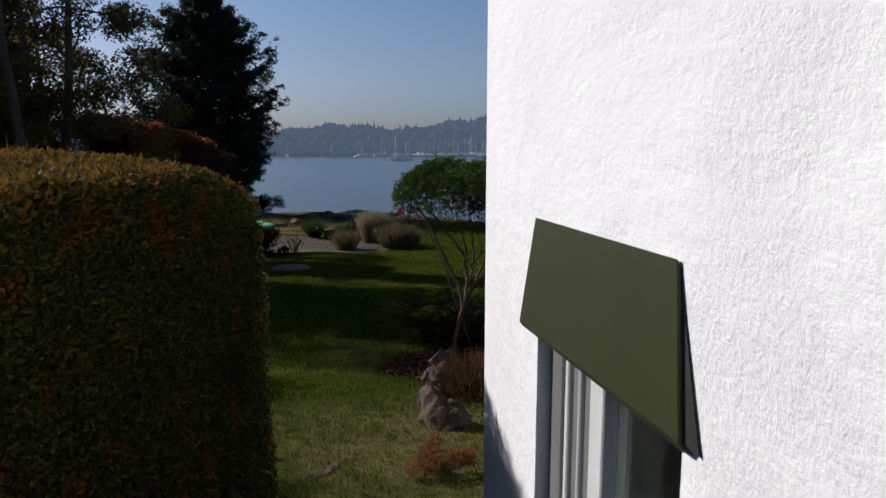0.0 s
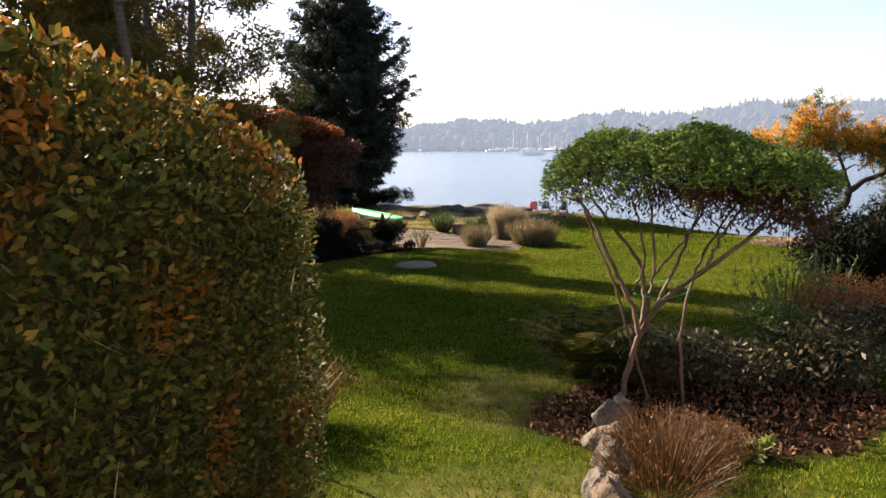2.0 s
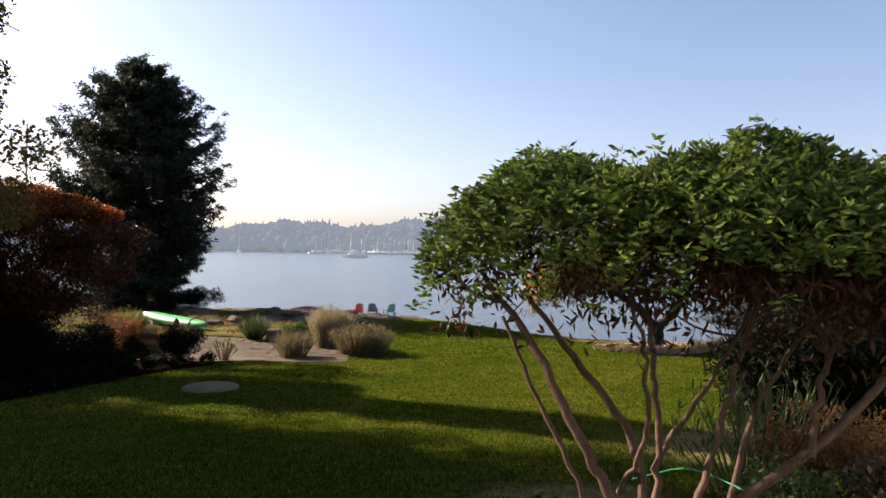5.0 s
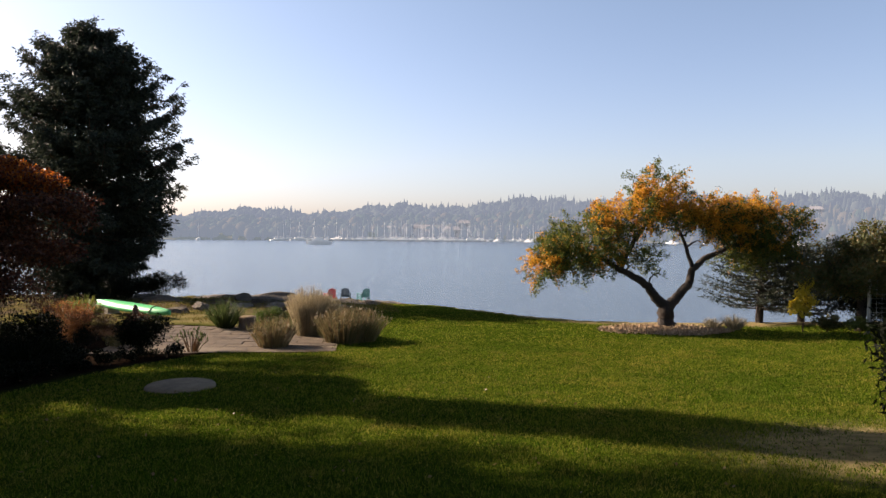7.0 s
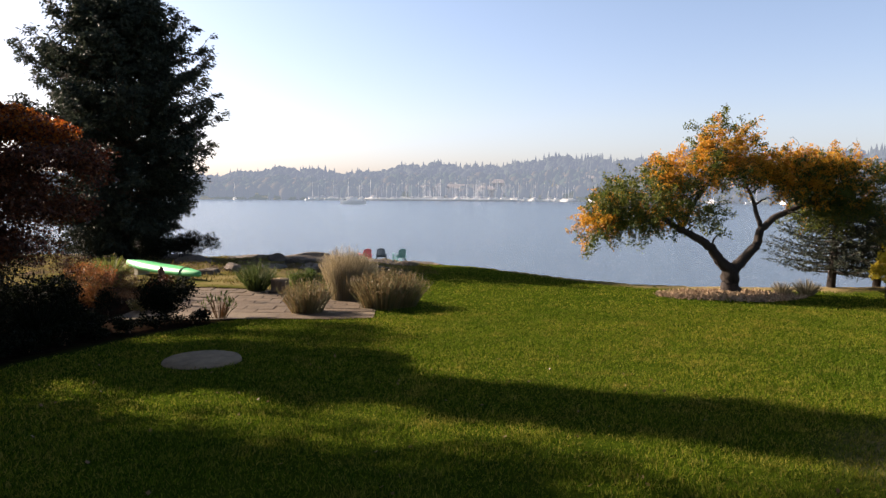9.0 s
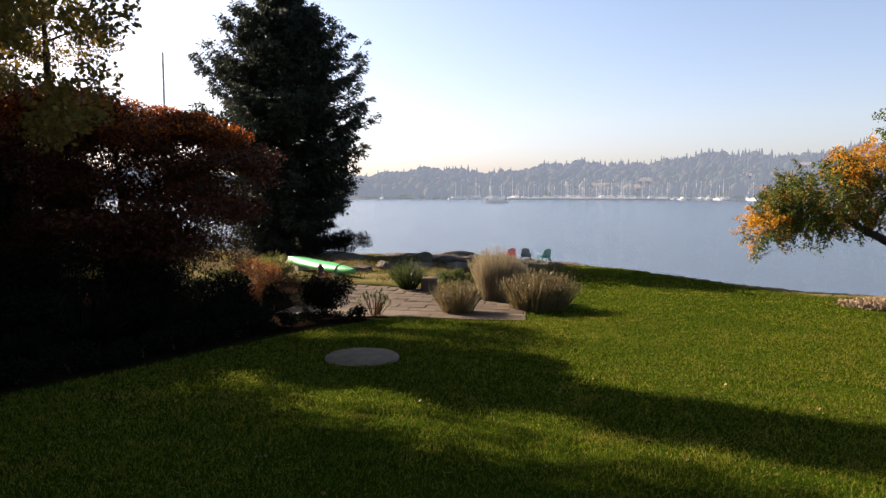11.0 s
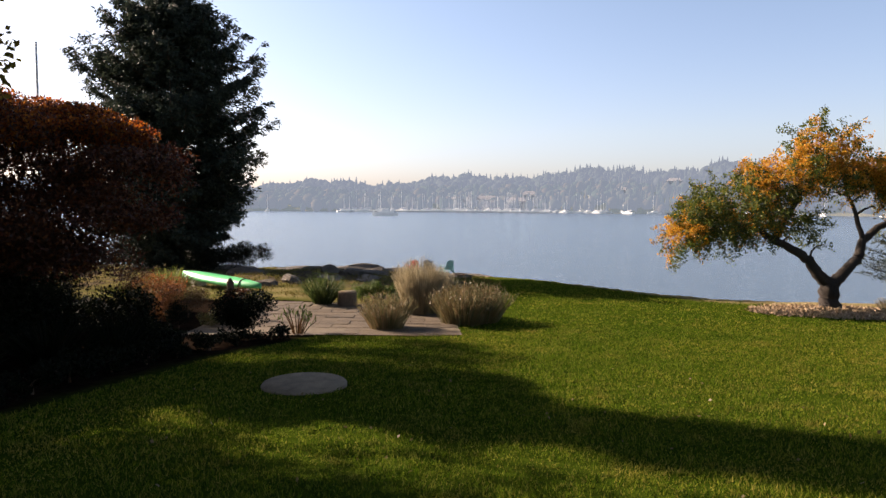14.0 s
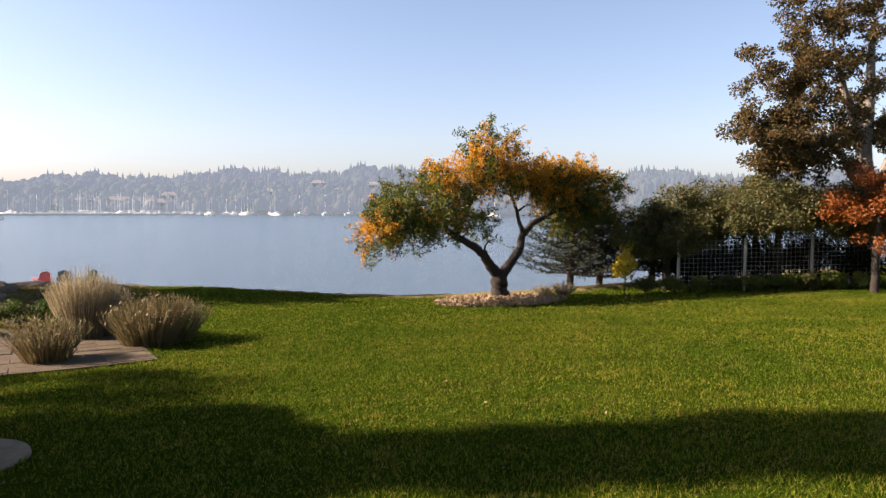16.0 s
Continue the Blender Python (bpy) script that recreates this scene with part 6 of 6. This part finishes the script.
rz_ = gz(rx_, ry_)
tree("russet_tree", "small tree in russet-orange autumn leaf", (rx_, ry_), [([(rx_, ry_, rz_ - 0.1), (rx_, ry_, rz_ + 1.4), (rx_ + 0.1, ry_, rz_ + 3.2)], (0.13, 0.1, 0.03))],
     clumps_in([(rx_, ry_, rz_ + 2.7, 1.6, 1.4, 1.3)], 30, 0.5), [(M["red_tree"], 9000, 0.10, 0.06, None)], M["dark_bark"], 0.8, 0.05, 0.04)
for x, y, r, hh in ((22.6, 27.0, 1.3, 1.7), (24.2, 25.6, 1.6, 1.9), (24.0, 23.0, 1.6, 1.7), (24.5, 20.0, 1.8, 1.8), (27, 26, 1.8, 2.2)):
    shrub("border_shrub", (x, y), (r, r, hh), M["dark_shrub"], "dark shrub closing the lawn's side", 4000, 0.10, 0.05, clumps=24)

# mast behind the maple
fp = thing("flagpole", (-13.4, 36.0, gz(-13.4, 36.0)), "thin pale metal pole behind the maple", "pole")
part("pole", mesh_of("pole", *tube([(0, 0, -0.1), (0, 0, 4), (0, 0, 8.2)], (0.06, 0.05, 0.03), 8), M["wire"], True), fp)

# ---- across the bay ----


def polar(az, r):
    return math.sin(radians(az)) * r, 12 + math.cos(radians(az)) * r


def far_trees(name, label, n, r0, r1, hmin, hmax, mat, seed):
    g = np.random.default_rng(seed)
    az, r = g.uniform(-48, 72, n), g.uniform(r0, r1, n)
    x, y = np.sin(np.radians(az)) * r, 12 + np.cos(np.radians(az)) * r
    z = land(x, y)
    hh = g.uniform(hmin, hmax, n)
    slim = g.uniform(0, 1, n) < np.interp(az, (-20, 5, 25), (0.12, 0.25, 0.6))
    w = np.where(slim, hh * 0.17, hh * g.uniform(0.3, 0.5, n))
    hh = np.where(slim, hh * 1.15, hh * 0.85)
    k = 6
    a = np.arange(k) * 2 * math.pi / k
    prof = [np.where(slim, 0.6, 0.5), np.where(slim, 1.0, 1.0), np.where(slim, 0.62, 0.95), np.where(slim, 0.3, 0.6)]
    lev = [0.0, 0.2, np.where(slim, 0.55, 0.6), np.where(slim, 0.8, 0.87)]
    rings = []
    for pr, lv in zip(prof, lev):
        jit = g.uniform(0.75, 1.2, (n, k))
        rr = (w * pr)[:, None] * jit
        rings.append(np.stack([x[:, None] + rr * np.cos(a), y[:, None] + rr * np.sin(a), np.broadcast_to((z + hh * lv)[:, None], (n, k)) + g.normal(size=(n, k)) * 0.25], axis=-1))
    top = np.stack([x, y, z + hh], axis=-1)[:, None]
    v = np.concatenate(rings + [top], axis=1)
    m = 4 * k + 1
    tri = []
    for i in range(3):
        for j in range(k):
            j2 = (j + 1) % k
            tri += [(i * k + j, i * k + j2, (i + 1) * k + j2), (i * k + j, (i + 1) * k + j2, (i + 1) * k + j)]
    tri += [(3 * k + j, 3 * k + (j + 1) % k, 4 * k) for j in range(k)]
    f = (np.arange(n)[:, None, None] * m + np.array(tri)[None]).reshape(-1, 3)
    tagged(new(name, mesh_of(name, v.reshape(-1, 3), f, mat)), label, "woods", kind="stuff")


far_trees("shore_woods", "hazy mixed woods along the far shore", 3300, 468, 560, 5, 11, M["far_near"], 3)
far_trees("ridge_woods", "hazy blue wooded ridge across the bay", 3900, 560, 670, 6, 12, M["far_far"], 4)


def build_sailboat():
    h = thing("sailboat", (0, 0, SEA), "white moored sailboat with a bare mast", "boat", "boats in the marina")
    v, f = [], []
    for i in range(9):
        t = i / 8 * 2 - 1
        w = 1.5 * max(1 - t * t * (0.97 if t > 0 else 0.4), 0.02) ** 0.5
        for s_, z in ((-1, 1.1 + 0.15 * t), (-0.8, -0.2), (0.8, -0.2), (1, 1.1 + 0.15 * t)):
            v.append((t * 5, w * s_, z))
    f = [[i * 4 + j, (i + 1) * 4 + j, (i + 1) * 4 + (j + 1) % 4, i * 4 + (j + 1) % 4] for i in range(8) for j in range(4)] + [[0, 1, 2, 3], [35, 34, 33, 32]]
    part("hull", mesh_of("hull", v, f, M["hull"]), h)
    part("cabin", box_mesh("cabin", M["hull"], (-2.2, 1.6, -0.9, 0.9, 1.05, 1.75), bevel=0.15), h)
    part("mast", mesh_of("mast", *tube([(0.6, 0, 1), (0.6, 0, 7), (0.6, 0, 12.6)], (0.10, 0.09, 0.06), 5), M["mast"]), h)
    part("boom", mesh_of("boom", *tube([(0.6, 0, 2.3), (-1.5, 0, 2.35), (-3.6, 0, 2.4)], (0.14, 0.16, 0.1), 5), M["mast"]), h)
    return h


g = random.Random(5)
first = build_sailboat()
first.matrix_world = pose(*polar(4.0, 455), SEA, 0, 0, 30)
spots = [(g.triangular(-6.5, 17, 6.5), g.uniform(452, 474)) for _ in range(140)] + [(-12.6, 440), (-6.5, 425), (17, 440), (19, 445), (21, 450), (23, 440), (26, 445), (29, 430), (31, 440), (35, 420)]
for az, r in spots:
    sc = g.uniform(0.62, 1.15) if r > 450 else g.uniform(0.8, 1.1)
    b = copy_thing(first, pose(*polar(az, r), SEA, 0, 0, g.uniform(0, 360)) @ Matrix.Scale(sc, 4))
    b.scale = (sc, sc, sc)
bw = []
for k in range(24):
    x0, y0 = polar(-3.5 + k * 0.6, 448)
    bw.append((x0 - 3.2, x0 + 3.2, y0 - 1.2, y0 + 1.2, SEA - 0.5, SEA + 0.7))
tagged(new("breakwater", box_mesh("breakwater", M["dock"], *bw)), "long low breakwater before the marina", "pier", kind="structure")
mb = thing("motor_yacht", (-17.2, 331, SEA), "white two-masted motor sailer under way", "boat", "", "", 178)
v = []
for i in range(11):
    t = i / 10 * 2 - 1
    w = 1.7 * max(1 - t * t * (0.98 if t > 0 else 0.4), 0.02) ** 0.5
    for s_, z in ((-1, 1.3 + 0.25 * max(t, 0)), (-0.8, -0.2), (0.8, -0.2), (1, 1.3 + 0.25 * max(t, 0))):
        v.append((t * 6, w * s_, z))
f = [[i * 4 + j, (i + 1) * 4 + j, (i + 1) * 4 + (j + 1) % 4, i * 4 + (j + 1) % 4] for i in range(10) for j in range(4)] + [[0, 1, 2, 3], [43, 42, 41, 40]]
part("hull", mesh_of("hull", v, f, M["hull"]), mb)
part("wheelhouse", box_mesh("wheelhouse", M["hull"], (-1.8, 1.8, -1.1, 1.1, 1.2, 3.2), bevel=0.2), mb)
part("cabin", box_mesh("cabin", M["hull"], (-4.2, 3.2, -1.2, 1.2, 1.15, 2.1), bevel=0.15), mb)
for x, t in ((2.2, 11.5), (-2.8, 9.0)):
    part("mast", mesh_of("mast", *tube([(x, 0, 1), (x, 0, 6), (x, 0, t)], (0.14, 0.12, 0.08), 5), M["mast"]), mb)


def far_house(az, r, w, hgt, up):
    x, y = polar(az, r)
    h = thing("far_house", (x, y, gz(x, y) + up), "pale house among the woods across the bay", "house", "houses across the bay", "", -az)
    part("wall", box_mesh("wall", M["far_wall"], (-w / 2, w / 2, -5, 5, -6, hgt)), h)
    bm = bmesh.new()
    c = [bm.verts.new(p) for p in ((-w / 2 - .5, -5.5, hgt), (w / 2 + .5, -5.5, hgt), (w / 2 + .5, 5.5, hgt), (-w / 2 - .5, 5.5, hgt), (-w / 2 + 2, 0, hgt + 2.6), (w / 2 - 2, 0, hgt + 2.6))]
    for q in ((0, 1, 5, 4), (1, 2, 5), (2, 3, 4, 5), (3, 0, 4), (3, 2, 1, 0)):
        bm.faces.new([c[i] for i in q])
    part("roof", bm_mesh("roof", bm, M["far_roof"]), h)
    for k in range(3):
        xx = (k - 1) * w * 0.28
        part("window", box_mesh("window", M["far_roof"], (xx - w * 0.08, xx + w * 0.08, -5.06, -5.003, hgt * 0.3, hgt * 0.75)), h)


for az, r, w, hgt, up in ((20.5, 560, 16, 5, 3), (22.0, 548, 20, 4, 0), (16.5, 520, 12, 4, 2), (25.0, 545, 13, 4, 2), (9.0, 500, 14, 4, 4), (36.0, 550, 15, 5, 3), (46, 520, 14, 5, 3), (5.5, 482, 22, 5, 2), (3.0, 480, 16, 4, 2), (8.0, 480, 18, 4, 2)):
    far_house(az, r, w * 0.7, hgt * 0.75, up)

# ---- patio pavers, last ----
px0, px1, py0, py1 = PATIO
tx, ty = 0.72, 0.55
n_x, n_y = 24, 24
X, Y = np.meshgrid(np.linspace(px0 - 0.1, px1 + 0.1, n_x), np.linspace(py0 - 0.1, py1 + 0.1, n_y))
Z = land(X, Y) + 0.033
fi, fj = np.meshgrid(np.arange(n_y - 1), np.arange(n_x - 1), indexing="ij")
pf = np.stack([fi * n_x + fj, fi * n_x + fj + 1, (fi + 1) * n_x + fj + 1, (fi + 1) * n_x + fj], axis=-1).reshape(-1, 4)
patio = tagged(new("patio", mesh_of("patio", np.stack([X, Y, Z], axis=-1).reshape(-1, 3), pf, plain("sandy_joint", (0.07, 0.052, 0.034), (0.13, 0.1, 0.065), 9, 0.95))), "patio of warm sandstone pavers in running bond", "patio", kind="structure")
full = box_mesh("paver", M["paver"], (-tx / 2 + 0.006, tx / 2 - 0.006, -ty / 2 + 0.006, ty / 2 - 0.006, -0.03, 0.03), bevel=0.01)
g = random.Random(9)
row = 0
y = py0 + ty / 2
while y < py1:
    x = px0 + tx / 2 + (tx / 2 if row % 2 else 0)
    while x < px1 - tx / 4:
        if not (in_left_bed(np.array(x), np.array(y)) < 0.0 and y < 28.6):
            ob = new("paver", full)
            ob.parent = patio
            sl = math.degrees(math.atan2(gz(x, y + 0.3) - gz(x, y - 0.3), 0.6))
            ob.matrix_local = pose(x, y, gz(x, y) + 0.012 + g.uniform(-0.006, 0.006), sl + g.uniform(-0.5, 0.5), g.uniform(-0.5, 0.5), g.uniform(-0.8, 0.8))
        x += tx
    y += ty
    row += 1
